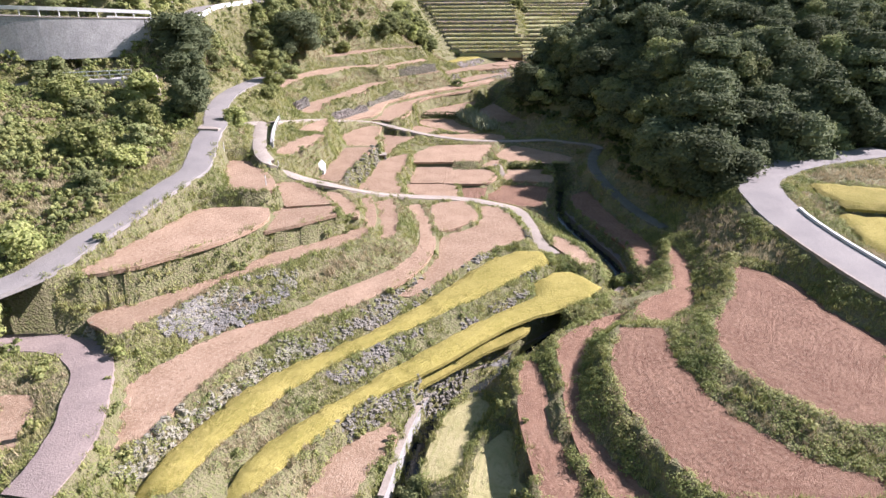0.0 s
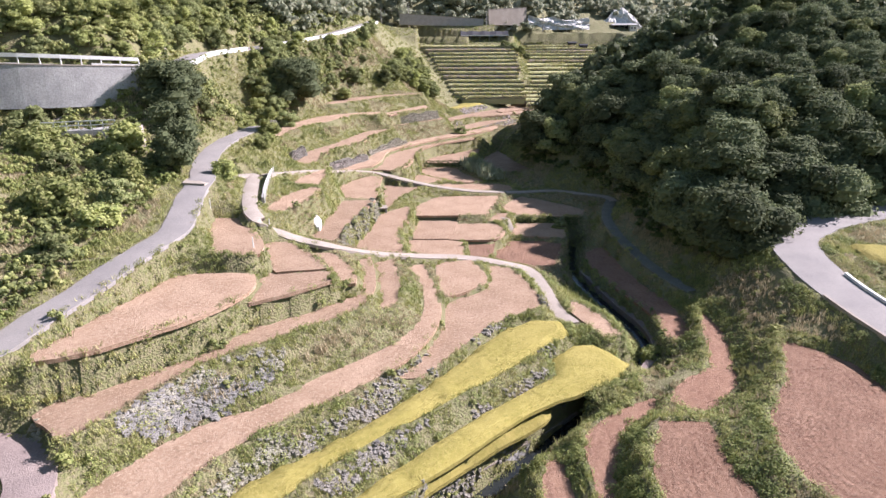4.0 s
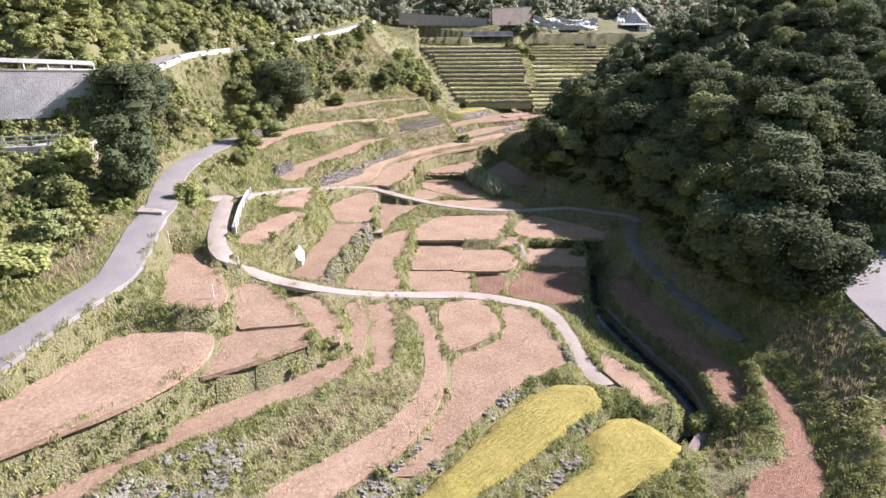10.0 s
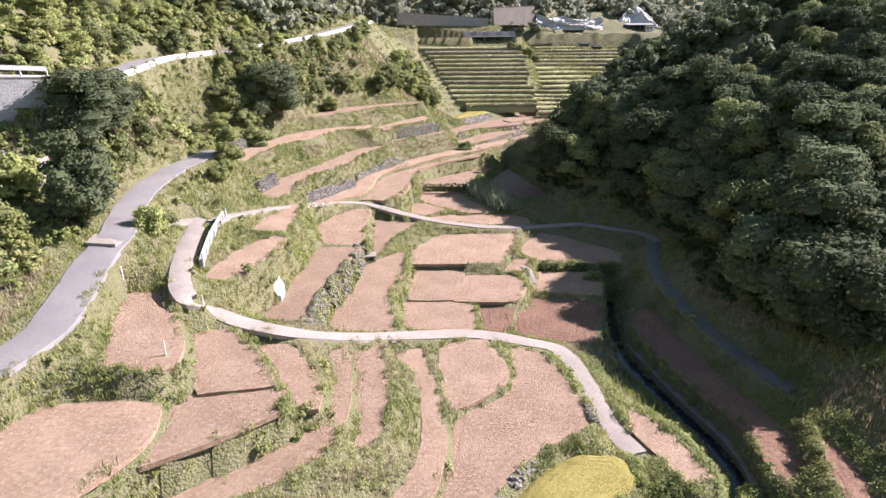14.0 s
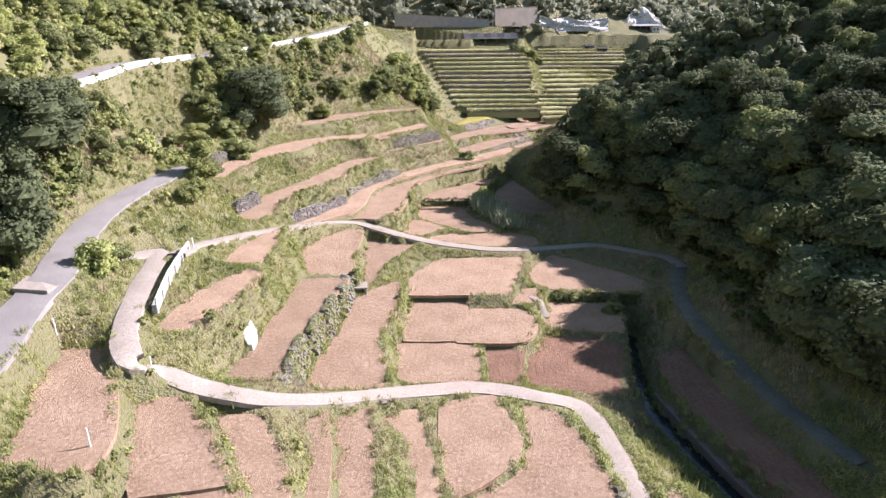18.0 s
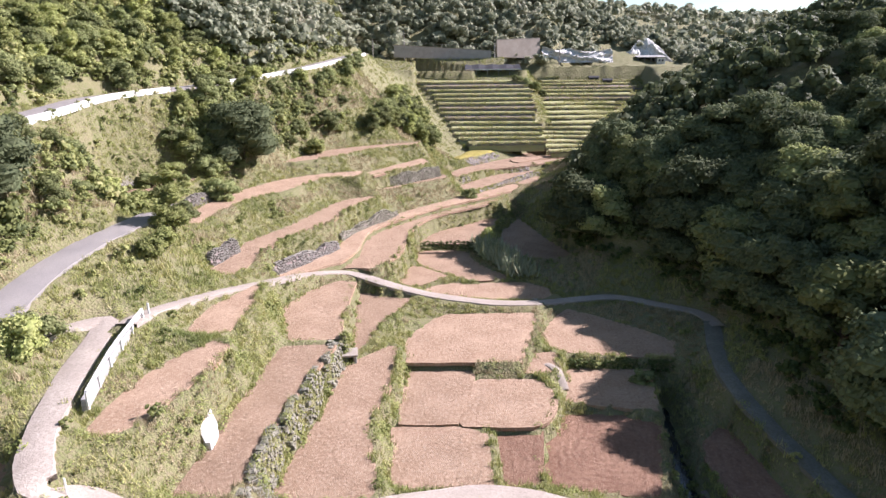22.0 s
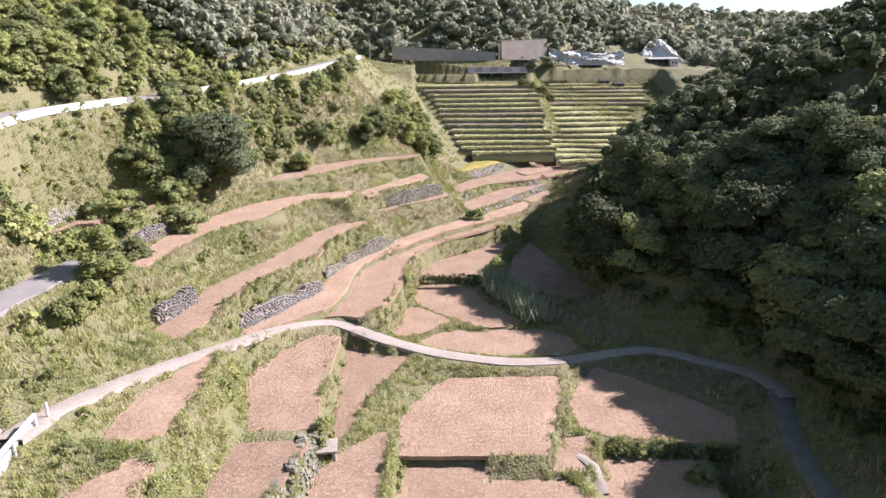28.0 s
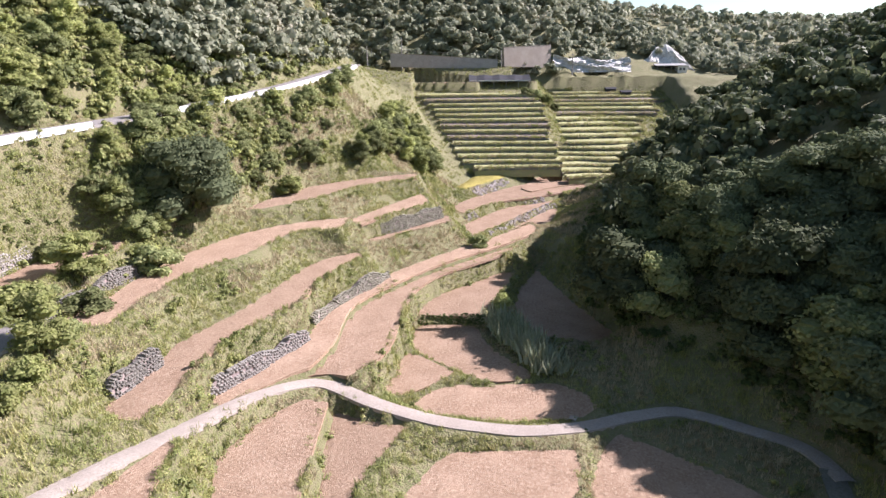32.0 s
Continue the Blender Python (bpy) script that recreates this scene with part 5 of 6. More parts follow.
M_ROCK = mat("bare_white_rock", (0.62, 0.60, 0.57), rough=0.95, second=(0.76, 0.74, 0.71), scale=0.3, fine=(0.42, 0.39, 0.35), fine_scale=1.6, bump=0.8, bump_scale=2.0)
M_WATER = mat("dark_water", (0.02, 0.025, 0.03), rough=0.12, second=(0.03, 0.035, 0.035), scale=0.6, fine_scale=4, bump=0.05, spec=0.5)
M_WOODPOST = mat("grey_post", (0.30, 0.28, 0.26), rough=0.8, second=(0.38, 0.36, 0.33), scale=2.0, fine_scale=14, bump=0.2)


def stone_wall(line, z0, z1, label, stone=0.38, material=None, single=False, lean=0.18, moss=0.0, ragged=0.0):
    """A dry stone wall whose face looks to the right of its line; z0 and z1: foot and top at its two ends."""
    material = material or M_STONE
    rg = random.Random(int(1000 * abs(line[0][0] + line[0][1])))
    P0 = along(line, stone)
    mid = P0[len(P0) // 2][0]
    root = thing("stone_wall", (mid[0], mid[1], 0), label, "stone wall", kind="structure")
    org = Vector((mid[0], mid[1], 0))
    V, F = [], []
    cores, coref = [], []
    shapes = [mesh_of("stone", *stone_shape(rg, stone * 1.05, stone * 0.86, 0.34), material) for i in range(5)] if single else None
    for p, way, s in P0:
        out = Vector((way[1], -way[0], 0))
        a, b = z0[0] + (z0[1] - z0[0]) * s, z1[0] + (z1[1] - z1[0]) * s
        b -= ragged * (b - a) * (0.5 + 0.9 * noise.noise((p[0] * 0.35, p[1] * 0.35, 4.0)) + 0.9 * max(0.0, abs(2 * s - 1) - 0.6))
        rows = max(1, int((b - a) / (stone * 0.8)))
        turn = math.atan2(way[1], way[0])
        i0 = len(cores)
        for zz in (a - 0.5, b - 0.08):
            for off in (0.05, 0.75):
                k2 = lean * (b - zz)
                cores.append(Vector((p[0], p[1], zz)) - out * (off - k2 * 0.9) - org)
        if s > 0:
            q = i0 - 4
            coref += [(q, i0, i0 + 2, q + 2), (q + 2, i0 + 2, i0 + 3, q + 3), (q + 1, q + 3, i0 + 3, i0 + 1)]
        for r in range(rows + 1):
            zz = a + (r + 0.35) * (b - a) / max(rows, 1)
            if zz > b + 0.1 or rg.random() < moss:
                continue
            sh = (r % 2) * stone * 0.5 + rg.uniform(-0.05, 0.05)
            c = Vector((p[0] + way[0] * sh, p[1] + way[1] * sh, zz)) + out * (lean * (b - zz) - (0.12 if ragged else 0.0))
            rot = Matrix.Rotation(turn, 4, "Z") @ Matrix.Rotation(rg.uniform(-0.15, 0.15), 4, "Y")
            if single:
                ob = part("stone", rg.choice(shapes), root)
                ob.matrix_basis = Matrix.Translation(c - org) @ rot
            else:
                vs, fs = stone_shape(rg, stone * rg.uniform(0.8, 1.25), stone * rg.uniform(0.7, 1.0), 0.34)
                i1 = len(V)
                V += [c - org + (rot @ v) for v in vs]
                F += [tuple(i + i1 for i in f) for f in fs]
    part("wall_core", mesh_of("wall_core", cores, coref, M_TRACK), root, "earth packed behind the stones")
    if not single:
        tagged(part("stones", mesh_of("stones", V, F, material), root), kind="stuff")
    return root


def cement_wall(line, z0, z1, label, thick=0.35, material=None):
    """A smooth retaining wall with a coping, seams every few metres."""
    material = material or M_CEMENT
    P0 = along(line, 1.2)
    mid = P0[len(P0) // 2][0]
    org = Vector((mid[0], mid[1], 0))
    root = thing("retaining_wall", (mid[0], mid[1], 0), label, "retaining wall", kind="structure")
    V, F, CV, CF = [], [], [], []
    for p, way, s in P0:
        out = Vector((way[1], -way[0], 0))
        a, b = z0[0] + (z0[1] - z0[0]) * s, z1[0] + (z1[1] - z1[0]) * s
        i0 = len(V)
        c = Vector((p[0], p[1], 0)) - org
        V += [c + out * (0.1 * (b - a)) + Vector((0, 0, a - 0.4)), c + Vector((0, 0, b)), c - out * thick + Vector((0, 0, b)), c - out * thick + Vector((0, 0, a - 0.4))]
        CV += [c + out * 0.06 + Vector((0, 0, b)), c + out * 0.06 + Vector((0, 0, b + 0.12)), c - out * (thick + 0.06) + Vector((0, 0, b + 0.12)), c - out * (thick + 0.06) + Vector((0, 0, b))]
        if s > 0:
            for VF in (F, CF):
                q = i0 - 4
                VF += [(q, i0, i0 + 1, q + 1), (q + 1, i0 + 1, i0 + 2, q + 2), (q + 2, i0 + 2, i0 + 3, q + 3)]
    for VF in (F, CF):
        VF += [(0, 1, 2, 3), (len(V) - 1, len(V) - 2, len(V) - 3, len(V) - 4)]
    part("wall_face", mesh_of("wall_face", V, F, material), root)
    part("coping", mesh_of("coping", CV, CF, M_CONCRETE), root)
    return root


M_MOSSY = mat("mossy_wall_stone", (0.22, 0.20, 0.165), rough=0.92, second=(0.31, 0.285, 0.235), scale=1.4, fine=(0.15, 0.155, 0.09), fine_scale=5.0, bump=0.5, bump_scale=12, rand=0.2)
def stone_face(line, label, stone=0.36, material=None, single=False, density=14.0, reach=1.0):
    """A dry stone face set into the bank along a line: rough stones bedded in the steep ground."""
    material = material or M_STONE
    rg = random.Random(int(1000 * abs(line[0][0] + line[0][1])))
    pts = rounded(line, 6, closed=False)
    mid = pts[len(pts) // 2]
    root = thing("stone_wall", (mid[0], mid[1], 0), label, "stone wall", kind="structure")
    r, _ = near_line(X, Y, pts)
    at = sample((r < reach) & (slope_z > 0.55) & free, density * (0.36 / stone) ** 2, rg.randint(0, 9999))
    gy_, gx_ = np.gradient(Z, GY, axis=0), np.gradient(Z, GX, axis=1)
    V, F = [], []
    shapes = [mesh_of("stone", *stone_shape(rg, stone * 1.05, stone * 0.86, 0.34), material) for q in range(5)] if single else None
    for n, (x, y, z) in enumerate(at):
        iq, jq = min(np.searchsorted(GX, x), len(GX) - 1), min(np.searchsorted(GY, y), len(GY) - 1)
        down = Vector((-gx_[jq, iq], -gy_[jq, iq], 0))
        if down.length < 0.3:
            continue
        down.normalize()
        rot = Matrix.Rotation(math.atan2(down.x, -down.y), 4, "Z") @ Matrix.Rotation(rg.uniform(-0.3, 0.0), 4, "X") @ Matrix.Rotation(rg.uniform(-0.25, 0.25), 4, "Y")
        c = Vector((x - mid[0], y - mid[1], z + 0.02)) - down * 0.06
        if single and n < 250:
            part("stone", rg.choice(shapes), root).matrix_basis = Matrix.Translation(c) @ rot
        else:
            vs, fs = stone_shape(rg, stone * rg.uniform(0.7, 1.3), stone * rg.uniform(0.6, 1.0), 0.34)
            i1 = len(V)
            V += [c + (rot @ v) for v in vs]
            F += [tuple(q + i1 for q in f) for f in fs]
    if V:
        tagged(part("stones", mesh_of("stones", V, F, material), root), kind="stuff")
    return root


stone_face(WALL_W1, "weathered grey stone wall with plants under a straw paddy", 0.32, M_MOSSY)
stone_face([(-19.6, 37.7), (-17.3, 39.4), (-15.2, 41.0), (-14.0, 43.2)], "pale grey block wall holding up a terrace", 0.36, M_BLOCK, single=True, density=24.0, reach=1.3)
stone_face(WALL_W3, "long grey rubble wall above the rice", 0.3, M_GREY)
stone_face(WALL_W3B, "grey rubble wall overgrown with creepers", 0.3, M_MOSSY)
stone_face(WALL_W4, "pale tumbled stone wall between two strips of rice", 0.3, M_PALE)
stone_face(WALL_W5, "low grey stone wall below a strip of rice", 0.3, M_GREY)
stone_face(WALL_W7, "mossy stone wall between two straw paddies", 0.36, M_MOSSY)
stone_wall([(-18.7, 98.4), (-16.3, 102.5), (-13.6, 108.1)], (4, 4), (5.8, 5.8), "whitish stone wall along the sloping terrace", 0.27, M_PALE, moss=0.05, lean=0.3, ragged=0.5)
stone_wall([(-13.8, 111.2), (-12.0, 116.7), (-7.9, 124.5)], (4, 4), (5.6, 5.6), "grey stone wall at the end of a terrace", 0.27, M_MOSSY, moss=0.05, lean=0.3, ragged=0.5)
stone_wall([(-22.3, 133.0), (-18.9, 137.7), (-13.5, 144.0), (-4.8, 150.3)], (8.8, 8.8), (11.3, 11.3), "tall grey stone wall under the top terrace", 0.27, M_MOSSY, moss=0.05, lean=0.3, ragged=0.5)
stone_wall([(-13.1, 131.4), (-8.0, 135.6), (-2.0, 143.2)], (6.6, 6.6), (8.9, 8.9), "tall grey stone wall between upper terraces", 0.27, M_MOSSY, moss=0.05, lean=0.3, ragged=0.5)
stone_wall([(-30.1, 98.7), (-29.5, 105.6), (-28.6, 113.2)], (9.3, 9.3), (11.2, 11.2), "grey stone wall below a narrow upper paddy", 0.27, M_GREY, moss=0.05, lean=0.3, ragged=0.5)
stone_wall([(-22.9, 93.7), (-22.0, 98.5)], (6.6, 6.6), (8.6, 8.6), "stained grey stone wall above a terrace", 0.27, M_GREY, moss=0.05, lean=0.3, ragged=0.5)
stone_wall([(-36.5, 100.7), (-36.7, 107.9), (-36.4, 115.5)], (11.5, 11.5), (13.3, 13.3), "pale stone wall above a narrow upper paddy", 0.27, M_PALE, moss=0.05, lean=0.3, ragged=0.5)
stone_face(WALL_V1W, "reddish stone wall under a yellow paddy", 0.5, M_STONE)
stone_face(WALL_V2W, "grey stone wall across the upper valley", 0.5, M_STONE)
stone_face(WALL_V3W, "low grey stone wall under a tan paddy", 0.5, M_STONE)
cement_wall([(-64.6, 70.3), (-47.2, 74.7), (-36.2, 81.9)], (17.4, 16.9), (22.2, 20.8), "long grey concrete wall holding up the hill road", 0.5)
cement_wall([(-49, 83.7), (-43.4, 88.9), (-42, 97.3), (-43, 108.3)], (21.2, 20.6), (23.4, 22.2), "grey concrete wall cut into the slope beside the hill road", 0.4)
cement_wall([(-16.2, 235.7), (14.7, 235.5)], (28.7, 27.6), (31.9, 29.9), "long dark concrete retaining wall below the upper road", 0.5)
cement_wall([(15.6, 236.6), (31.2, 245.5)], (28.5, 28.1), (33.2, 34.1), "tall pale concrete wall behind the far terraces", 0.5, M_CONCRETE)


M_BASALT = mat("dark_terrace_stone", (0.208, 0.202, 0.182), rough=0.92, second=(0.338, 0.325, 0.286), scale=1.2, fine=(0.117, 0.117, 0.0975), fine_scale=4.0, bump=0.6, bump_scale=8)
M_TREAD = mat("grassy_tread", (0.42, 0.41, 0.20), second=(0.30, 0.34, 0.13), scale=0.25, amount=0.8, fine=(0.36, 0.30, 0.20), fine_scale=3.0, bump=0.5, bump_scale=4.0)


def stair(line, z, rise, depth, up, label, material):
    """One small far terrace: its stone wall and the grassy tread behind it."""
    stone_wall(line, (z, z), (z + rise, z + rise), label, 0.55, material, moss=0.12, lean=0.1)
    P0 = along(line, 1.5)
    V, F = [], []
    for p, way, s in P0:
        k2 = len(V)
        w2 = 0.15 * noise.noise((p[0] * 0.4, z, 0.0))
        V += [(p[0], p[1] - 0.1, z - 1.5), (p[0], p[1] - 0.1, z + rise + 0.12 + w2), (p[0], p[1] + depth * 0.5, z + (rise + up) / 2 + 0.1), (p[0], p[1] + depth + 0.3, z + up + 0.05)]
        if s > 0:
            F += [(k2 - 4 + i, k2 + i, k2 + i + 1, k2 - 3 + i) for i in range(3)]
    ob = new("terrace_tread", mesh_of("terrace_tread", V, F, rg.choice((M_TREAD, M_TREAD, M_TREAD, M_TRACK)), smooth=True))
    EDGE.extend((p[0] + rg.uniform(-0.3, 0.3), p[1] + rg.uniform(-0.15, 0.5), z + rise) for p, way, s in along(line, 0.14))
    tagged(ob, "narrow grassy terrace above a dark stone wall", "terrace", kind="structure")


rg = random.Random(77)
EDGE = []
for k in range(-2, 12):
    x0, x1, y = 2.5 - 0.9 * k + rg.uniform(-1, 1), 24.0 + rg.uniform(-1.5, 1.5), 189.5 + 2.75 * k
    stair([(x0 + (x1 - x0) * s, y + 0.5 * math.sin(3.5 * s + 0.4 * k) + rg.uniform(-0.15, 0.15)) for s in np.linspace(0, 1, 6)], float(far_slope(8.0, y)) - 0.3, 0.55, 2.75, float(far_slope(8.0, y + 2.75) - far_slope(8.0, y)), "dark stone wall of a small far terrace", M_BASALT)
for k in range(-2, 18):
    y = 188.5 + 3.3 * k + 0.3 * (k % 2)
    x0, x1 = 24.0 + 0.35 * k + rg.uniform(-1, 1), min(38 + 1.6 * k, 61) + rg.uniform(-2, 2)
    z = float(far_slope(40.0, y)) - 0.35
    rise = float(np.clip(far_slope(40.0, y + 3.3) - far_slope(40.0, y), 0.7, 1.6)) * 0.75
    stair([(x0 + (x1 - x0) * s, y + 0.9 * math.sin(4 * s + 0.7 * k) + rg.uniform(-0.3, 0.3)) for s in np.linspace(0, 1, 7)], z, rise * 0.55, 3.3, float(far_slope(40.0, y + 3.3) - far_slope(40.0, y)), "low stone wall of a grassy far terrace", rg.choice((M_BASALT, M_MOSSY, M_GREY)))


EDGE = np.array(EDGE)
scatter("terrace_grass", TUFTS, EDGE[::2], np.random.uniform(1.0, 2.2, len(EDGE[::2])), M_GRASS, "sunlit grass along the far terrace edges", "grass")
scatter("terrace_dry_grass", TUFTS, EDGE[1::2], np.random.uniform(0.9, 2.0, len(EDGE[1::2])), M_DRY, "pale dry grass along the far terrace edges", "grass")


def rail(line, label, name="guard_rail", height=0.75, post_gap=2.0, beam=0.16, material=None, posts=True):
    """A white roadside barrier: posts with a beam along their tops."""
    material = material or M_WHITE
    P0 = along(line, post_gap)
    org = Vector(P0[0][0])
    root = thing(name, tuple(org), label, "guard rail")
    V, F = [], []
    for p, way, s in P0:
        out = Vector((way[1], -way[0], 0))
        c = Vector(p) - org
        i0 = len(V)
        for o, z in ((-0.05, height - beam), (0.07, height - beam), (0.07, height), (-0.05, height)):
            V.append(c + out * o + Vector((0, 0, z)))
        if s > 0:
            q = i0 - 4
            F += [(q, i0, i0 + 1, q + 1), (q + 1, i0 + 1, i0 + 2, q + 2), (q + 2, i0 + 2, i0 + 3, q + 3), (q + 3, i0 + 3, i0, q)]
    F += [(0, 1, 2, 3), (len(V) - 1, len(V) - 2, len(V) - 3, len(V) - 4)]
    part("beam", mesh_of("beam", V, F, material), root)
    if posts:
        post = box("post", (-0.05, -0.05, -0.3), (0.05, 0.05, height - beam * 0.5), material)
        for p, way, s in P0:
            ob = part("post", post, root)
            ob.location = Vector(p) - org
    return root


def kerb(line, label, width=0.22, height=0.3, material=None):
    """A solid low kerb that runs along a road's edge."""
    P0 = along(line, 1.0)
    V, F = [], []
    org = Vector(P0[0][0])
    for p, way, s in P0:
        out = Vector((way[1], -way[0], 0))
        c = Vector(p) - org
        i0 = len(V)
        V += [c - out * width / 2 + Vector((0, 0, -0.3)), c + out * width / 2 + Vector((0, 0, -0.3)), c + out * width * 0.42 + Vector((0, 0, height)), c - out * width * 0.42 + Vector((0, 0, height))]
        if s > 0:
            q = i0 - 4
            F += [(q + 1, i0 + 1, i0 + 2, q + 2), (q + 2, i0 + 2, i0 + 3, q + 3), (q + 3, i0 + 3, i0, q)]
    F += [(0, 1, 2, 3), (len(V) - 1, len(V) - 2, len(V) - 3, len(V) - 4)]
    ob = new("kerb", mesh_of("kerb", V, F, material or M_WHITE))
    ob.location = org
    return tagged(ob, label, "kerb", kind="structure")


def offset(line, d, z=0.0, n=4):
    """The line moved d metres to its right."""
    pts = rounded(line, n, closed=False)
    out = []
    for i, p in enumerate(pts):
        t = pts[min(i + 1, len(pts) - 1)] - pts[max(i - 1, 0)]
        s = np.array((t[1], -t[0])) / max(np.hypot(t[0], t[1]), 1e-6)
        out.append((p[0] + s[0] * d, p[1] + s[1] * d, p[2] + z))
    return out


edge = offset(HILL_ROAD, 1.75)
kerb(edge[10:30], "bright white concrete barrier along the hill road", 0.3, 0.36)
kerb(edge[33:50], "bright white concrete barrier along the hill road", 0.3, 0.36)
rail([(-64.6, 70.6, 22.3), (-47.3, 75.0, 21.7), (-36.4, 82.2, 20.9)], "long white guard rail along the upper road", height=0.9, beam=0.4)
kerb(offset(BRANCH_LANE, 1.25)[8:20], "pale concrete edge of the climbing lane", 0.25, 0.25, M_CONCRETE)
kerb([(-19.9, 68.2, 7.7), (-20.9, 72.9, 8.1), (-21.8, 78.5, 8.3)], "dark-sided concrete edge along the farm path", 0.3, 0.35, M_CEMENT)
rail([(-19.7, 68.2, 7.8), (-20.7, 72.9, 8.2), (-21.6, 78.9, 8.4)], "white guard rail beside the concrete farm path", height=0.75, beam=0.2)
rail([(-21.6, 79.1, 8.4), (-20.4, 80.3, 8.2)], "short white guard rail at the path corner", height=0.75, beam=0.2)
kerb(offset(RIGHT_ROAD, 2.1)[4:22], "white concrete kerb on the bend of the road", 0.3, 0.25)
kerb(offset(RIGHT_ROAD, -2.15)[0:19], "grey concrete kerb above the overgrown bank", 0.25, 0.15, M_CONCRETE)
rail([(64.3, 250.5, 18.6), (70, 250.5, 17.9), (77.5, 250.4, 16.7)], "far white guard rail beside a lane", height=0.8, beam=0.5, post_gap=3.0)
# fence on the far wall
rail([(-34, 236.1, 33), (-16, 236, 31.9), (14.7, 235.8, 30.1)], "grey pipe fence along the far road", "fence", 1.0, 2.5, 0.08, M_WOODPOST)


def pole(x, y, z, h, label, arms=True):
    root = thing("utility_pole", (x, y, z), label, "utility pole")
    bm = bmesh.new()
    bmesh.ops.create_cone(bm, segments=8, radius1=0.18, radius2=0.11, depth=h, cap_ends=True)
    me = bpy.data.meshes.new("shaft")
    bm.to_mesh(me)
    bm.free()
    me.materials.append(M_WOODPOST)
    part("shaft", me, root).location.z = h / 2
    if arms:
        part("crossarm", box("crossarm", (-0.7, -0.06, h - 0.9), (0.7, 0.06, h - 0.75), M_WOODPOST), root)
    return root


pole(-13.1, 237.0, ground_z(-13.1, 237.0) - 0.3, 9.5, "tall grey utility pole behind the far wall")
pole(-22.8, 236.0, ground_z(-22.8, 236.0) - 0.3, 6.5, "slim street lamp pole by the far road", False)
pole(14.9, 236.0, ground_z(14.9, 236.0) - 0.3, 5.0, "short grey pole at the end of the wall", False)
pole(36.0, 241.0, ground_z(36.0, 241.0) - 0.3, 6.5, "utility pole in front of the rocky cut")


# the far netted shelter, shed, huts and bare rock
def shelter(x0, x1, y, z0, z1):
    root = thing("net_shelter", ((x0 + x1) / 2, y, z0), "long low shelter roofed with black netting", "shelter")
    w = (x1 - x0) / 2
    V, F = [], []
    for i in range(9):
        u = -w + 2 * w * i / 8
        sag = 0.25 * (i % 2)
        V += [(u, -1.2, z1 - z0 - 1.6 - sag), (u, 2.6, z1 - z0 - sag), (u, 2.6, z1 - z0 - sag - 0.1), (u, -1.2, z1 - z0 - 1.7 - sag)]
        if i:
            q = (i - 1) * 4
            F += [(q, q + 4, q + 5, q + 1), (q + 1, q + 5, q + 6, q + 2), (q + 2, q + 6, q + 7, q + 3), (q + 3, q + 7, q + 4, q)]
    part("net_roof", mesh_of("net_roof", V, F, M_DARKROOF), root)
    part("front_beam", box("front_beam", (-w, -1.3, z1 - z0 - 1.75), (w, -1.15, z1 - z0 - 1.5), M_WHITE), root, "pale front beam")
    for i in range(6):
        u = -w + 2 * w * i / 5
        part("post", box("post", (u - 0.07, -1.27, -1.0), (u + 0.07, -1.13, z1 - z0 - 1.7), M_WOODPOST), root)
    part("back_wall", box("back_wall", (-w, 2.6, -1.0), (w, 2.75, z1 - z0 - 0.3), M_DARKROOF), root)
    return root


shelter(5.5, 22.0, 227.3, 22.6, 26)


def shed(x, y, z):
    root = thing("farm_shed", (x, y, z), "low grey farm shed with a white gable end", "shed")
    V = [(-5, -1.6, 2.4), (5, -1.6, 2.4), (5, 1.8, 3.0), (-5, 1.8, 3.0), (-5, -1.6, 2.2), (5, -1.6, 2.2), (5, 1.8, 2.8), (-5, 1.8, 2.8)]
    F = [(0, 1, 2, 3), (7, 6, 5, 4), (0, 4, 5, 1), (1, 5, 6, 2), (2, 6, 7, 3), (3, 7, 4, 0)]
    part("roof", mesh_of("roof", V, F, M_CEMENT), root)
    part("white_wall", box("white_wall", (2.0, -1.4, -1.5), (4.8, 1.6, 2.3), M_WHITE, 0.02), root, "white painted end room")
    part("open_bay", box("open_bay", (-4.8, 1.3, -1.5), (2.0, 1.6, 2.6), M_DARKROOF), root, "dark back of the open bay")
    for u in (-4.6, -2.4, -0.2):
        part("post", box("post", (u, -1.4, -1.5), (u + 0.14, -1.26, 2.3), M_WOODPOST), root)
    for u in (2.5, 3.6):
        part("window", box("window", (u, -1.44, 0.9), (u + 0.6, -1.39, 1.6), M_DARKROOF), root, "small dark window")
    return root


shed(71, 259.2, 25.7)


def hut(x, y, z, label):
    root = thing("garden_hut", (x, y, z), label, "hut")
    part("body", box("body", (-1.4, -0.9, -1.0), (1.4, 0.9, 1.3), M_DARKROOF, 0.05), root)
    V = [(-1.6, -1.1, 1.3), (1.6, -1.1, 1.3), (1.6, 1.1, 1.3), (-1.6, 1.1, 1.3), (-1.6, 0, 1.8), (1.6, 0, 1.8)]
    part("roof", mesh_of("roof", V, [(0, 1, 5, 4), (2, 3, 4, 5), (1, 2, 5), (3, 0, 4), (0, 3, 2, 1)], M_DARKROOF), root)
    return root


hut(46.1, 236.0, ground_z(46.1, 236.0), "small dark hut on a green terrace")
hut(49.6, 233.0, ground_z(49.6, 233.0), "small dark hut beside a grassy path")


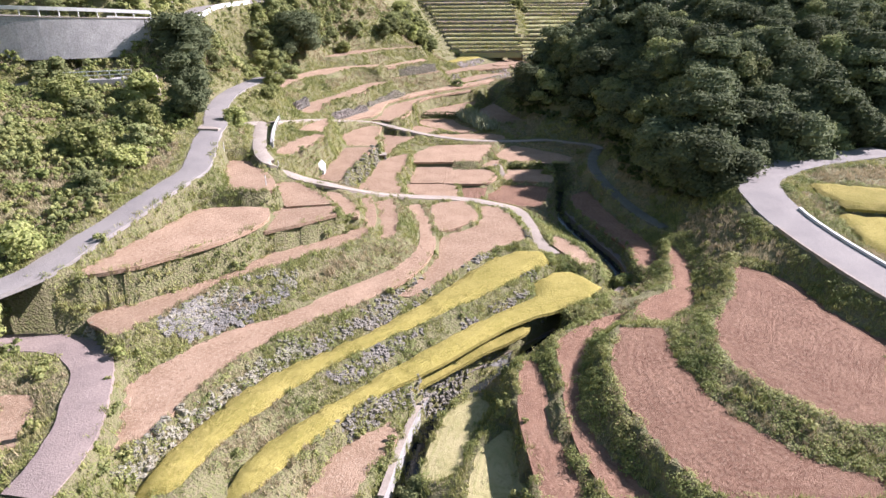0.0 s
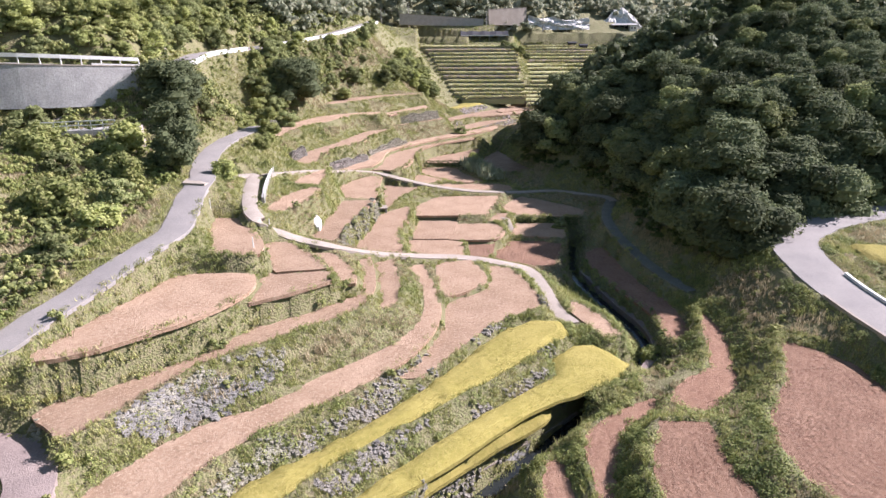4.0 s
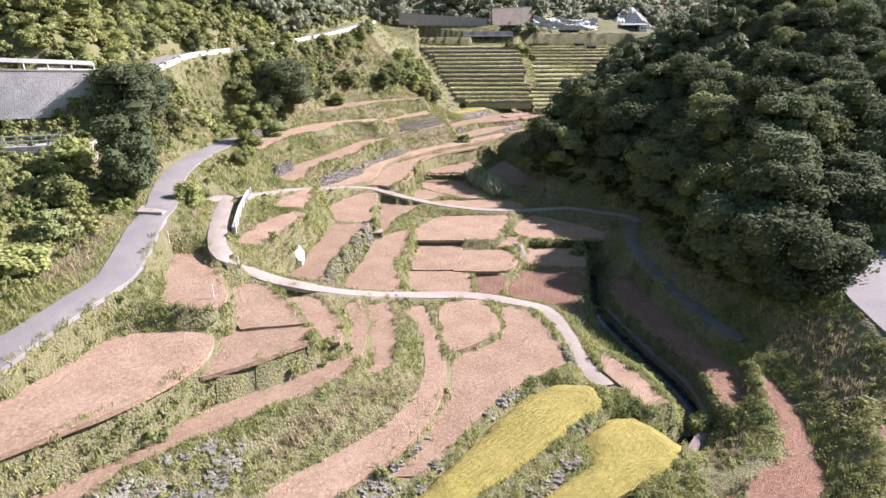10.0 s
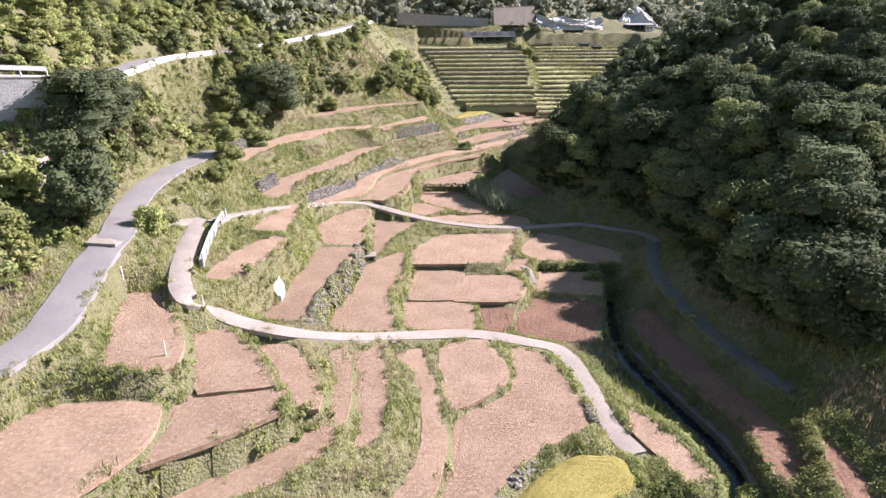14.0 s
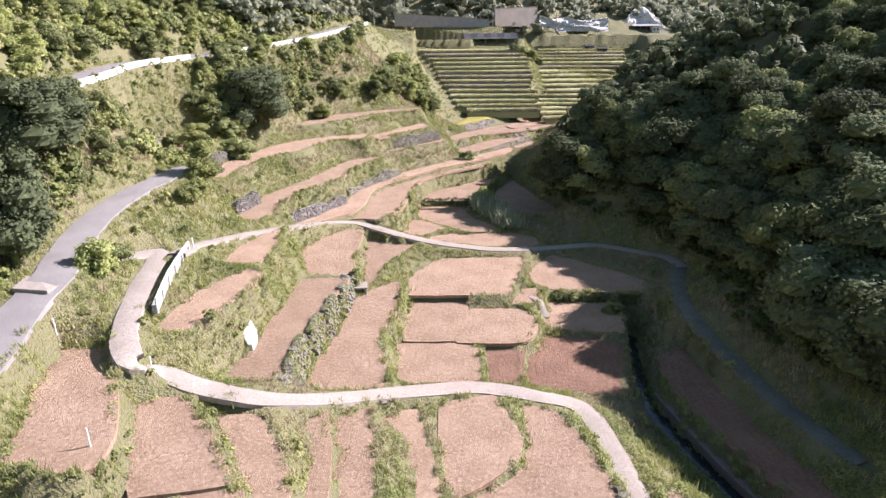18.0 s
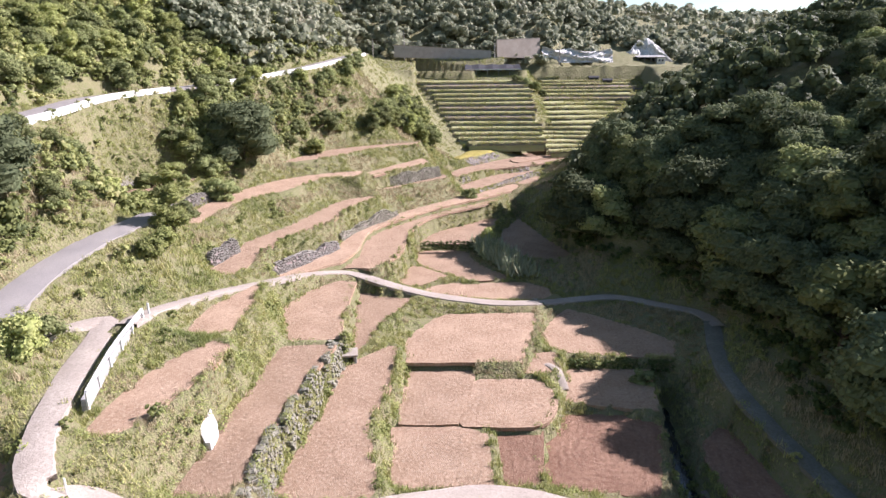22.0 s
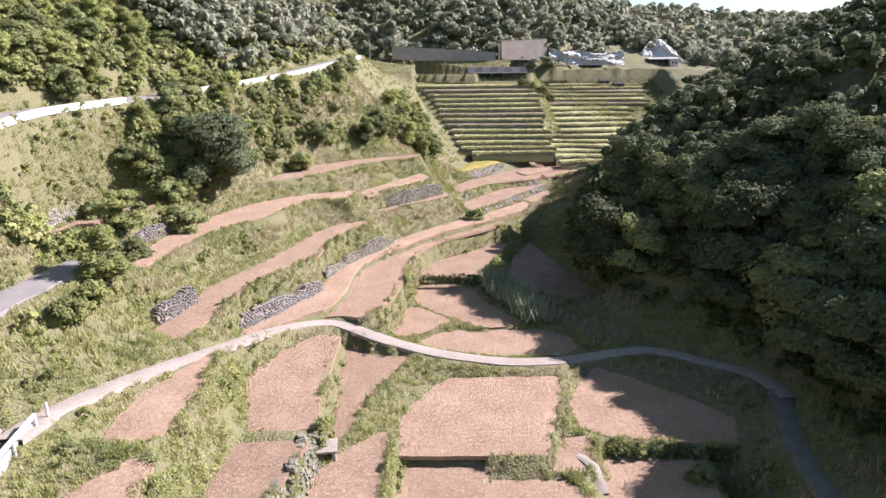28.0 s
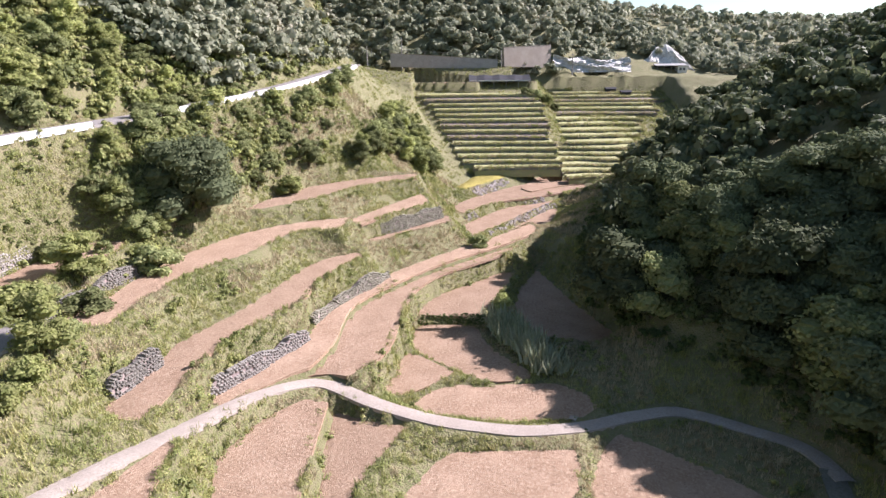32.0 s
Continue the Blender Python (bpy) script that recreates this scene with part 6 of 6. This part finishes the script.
def rock_face(x0, x1, y, z0, tops, seed):
    """A bare broken cliff, stepped and cracked."""
    n, rows = 44, 14
    V, F = [], []
    for i in range(n + 1):
        u = i / n
        x = x0 + (x1 - x0) * u
        top = np.interp(u, np.linspace(0, 1, len(tops)), tops)
        for r in range(rows + 1):
            v = r / rows
            bump = 1.6 * noise.noise((x * 0.22, v * 3.0, seed)) + 0.7 * noise.noise((x * 0.9, v * 9.0, seed))
            V.append((x + 0.4 * noise.noise((x, v * 5, seed + 2.0)), y + v * 0.75 * (top - z0) + bump, z0 - 1.0 + (top - z0 + 1.0) * v))
    for i in range(n):
        for r in range(rows):
            a = i * (rows + 1) + r
            F.append((a, a + rows + 1, a + rows + 2, a + 1))
    ob = new("rock_face", mesh_of("rock_face", V, F, M_ROCK))
    return tagged(ob, "bare whitish rock cutting behind the far terraces", "rock face", kind="structure")


rock_face(53, 80, 260.7, 25.2, [26.9, 31.4, 30.4, 29.9, 33.9, 34.9, 31.4, 26.4], 4.0)
rock_face(31, 53.5, 241.8, 27.3, [31.6, 30.1, 30.9, 29.6, 29.9, 30.6], 9.0)

# the white slab on the bank, the deck with its railing, the ramp
slab = thing("white_slab", (-14.8, 70.1, 3.9), "white concrete chute slab lying on a grassy bank", "slab")
SLAB = [(-1.6, 2.8, 1.4), (-1.2, 3.2, 1.4), (0.3, 1.2, 0.5), (0.3, 0.0, 0.0), (0.0, 0.0, 0.0), (-1.3, 1.5, 1.0)]
me = mesh_of("slab_face", [(x, y, z + h) for h in (-0.6, 0.22) for x, y, z in SLAB], [(5, 4, 3, 2, 1, 0), (6, 7, 8, 9, 10, 11)] + [(i, (i + 1) % 6, (i + 1) % 6 + 6, i + 6) for i in range(6)], M_WHITE)
part("slab_face", me, slab)

deck = thing("lane_deck", (-41, 74, 14.5), "concrete deck with a white railing beside the lane", "deck", turn=20)
part("deck_slab", box("deck_slab", (-3.6, -1.6, -1.8), (3.6, 1.6, 0.1), M_CEMENT, 0.04), deck)
part("apron", mesh_of("apron", [(3.6, -1.6, 0.1), (6.0, -1.6, 0.1), (6.0, 1.6, 0.1), (3.6, 1.6, 0.1), (4.0, -3.8, -2.4), (6.6, -3.8, -2.4), (6.6, 1.6, -2.4), (3.6, 1.6, -2.4)], [(0, 1, 2, 3), (0, 4, 5, 1), (1, 5, 6, 2), (2, 6, 7, 3), (3, 7, 4, 0)], M_CONCRETE), deck, "pale sloping concrete apron")
for z in (0.55, 1.0):
    part("railing_bar", box("railing_bar", (-3.6, -1.58, z), (3.6, -1.5, z + 0.1), M_WHITE), deck)
for i in range(7):
    u = -3.55 + i * 1.18
    part("railing_post", box("railing_post", (u - 0.04, -1.58, 0), (u + 0.04, -1.5, 1.1), M_WHITE), deck)

pad = new("junction_pad", mesh_of("junction_pad", *(lambda o: ([(x, y, z) for x, y, z in o] + [(x, y, z - 0.4) for x, y, z in o], [tuple(range(len(o)))] + [(i, i + len(o), (i + 1) % len(o) + len(o), (i + 1) % len(o)) for i in range(len(o))]))([(-27.4, 66.4, 10.07), (-25, 66, 10.07), (-24.6, 70, 9.77), (-24.6, 74, 9.17), (-26.4, 75.6, 9.17), (-27.8, 73.6, 9.67), (-28.2, 70, 10.07)]), M_CONCRETE))
tagged(pad, "pale concrete pad where the lanes meet", "path", kind="structure")

# the concrete channel with its stream
water = strip("water", CHANNEL, 1.3, M_WATER, "dark shallow water in the channel", "stream", 0.1, 0.05)
for ob in (water,):
    ob.location.z = 0.05
cement_wall([(p[0], p[1]) for p in offset(CHANNEL[6:], 1.0)], (-8.1, -7.6), (-5, -4), "concrete side wall of the stream channel", 0.3)
stone_wall([(p[0], p[1]) for p in offset(CHANNEL[1:6], -1.0)][::-1], (-5.7, -4.9), (-4, -2.9), "dark stone side of the stream channel", 0.4, M_GREY)


def post_stump(x, y, h, label):
    bm = bmesh.new()
    bmesh.ops.create_cone(bm, segments=6, radius1=0.05, radius2=0.04, depth=h + 0.3, cap_ends=True)
    me = bpy.data.meshes.new("marker_post")
    bm.to_mesh(me)
    bm.free()
    me.materials.append(M_WHITE)
    ob = new("marker_post", me)
    ob.location = (x, y, ground_z(x, y) + h / 2 - 0.15)
    return tagged(ob, label, "post")


for x, y, h in ((-24.2, 64.8, 0.9), (-17.9, 63.0, 1.0), (-17.2, 55.5, 1.1)):
    post_stump(x, y, h, "thin white marker post at the field edge")


# narrow concrete links between the small paddies
for line in ([(7.4, 87.0), (8.1, 85.8), (8.6, 84.4)], [(8.8, 101.9), (8.4, 101.1)]):
    strip("path_link", [(x, y, ground_z(x, y) + 0.1) for x, y in line], 0.7, M_CONCRETE, "narrow concrete footpath joining two small paddies", "path")


def culvert(x, y, z, w, h, turn, label):
    """A concrete box opening in a terrace bank, its back coloured near black for the shade inside."""
    root = thing("culvert", (x, y, z), label, "culvert", turn=turn)
    for s in (-1, 1):
        part("side_wall", box("side_wall", (s * w / 2 - 0.11, 0.0, -0.5), (s * w / 2 + 0.11, 1.4, h), M_CEMENT, 0.02), root)
    part("lintel", box("lintel", (-w / 2 - 0.2, -0.06, h), (w / 2 + 0.2, 1.4, h + 0.16), M_CONCRETE, 0.02), root)
    part("back_wall", box("back_wall", (-w / 2, 1.15, -0.5), (w / 2, 1.3, h), M_DARKROOF), root, "back of the opening, coloured dark for the shade inside")
    return root


culvert(-9.2, 84.5, 1.1, 1.5, 1.0, 8, "dark concrete culvert mouth at the head of a paddy")
culvert(-14.3, 126.5, 6.7, 1.8, 1.3, 10, "dark concrete culvert mouth between upper terraces")
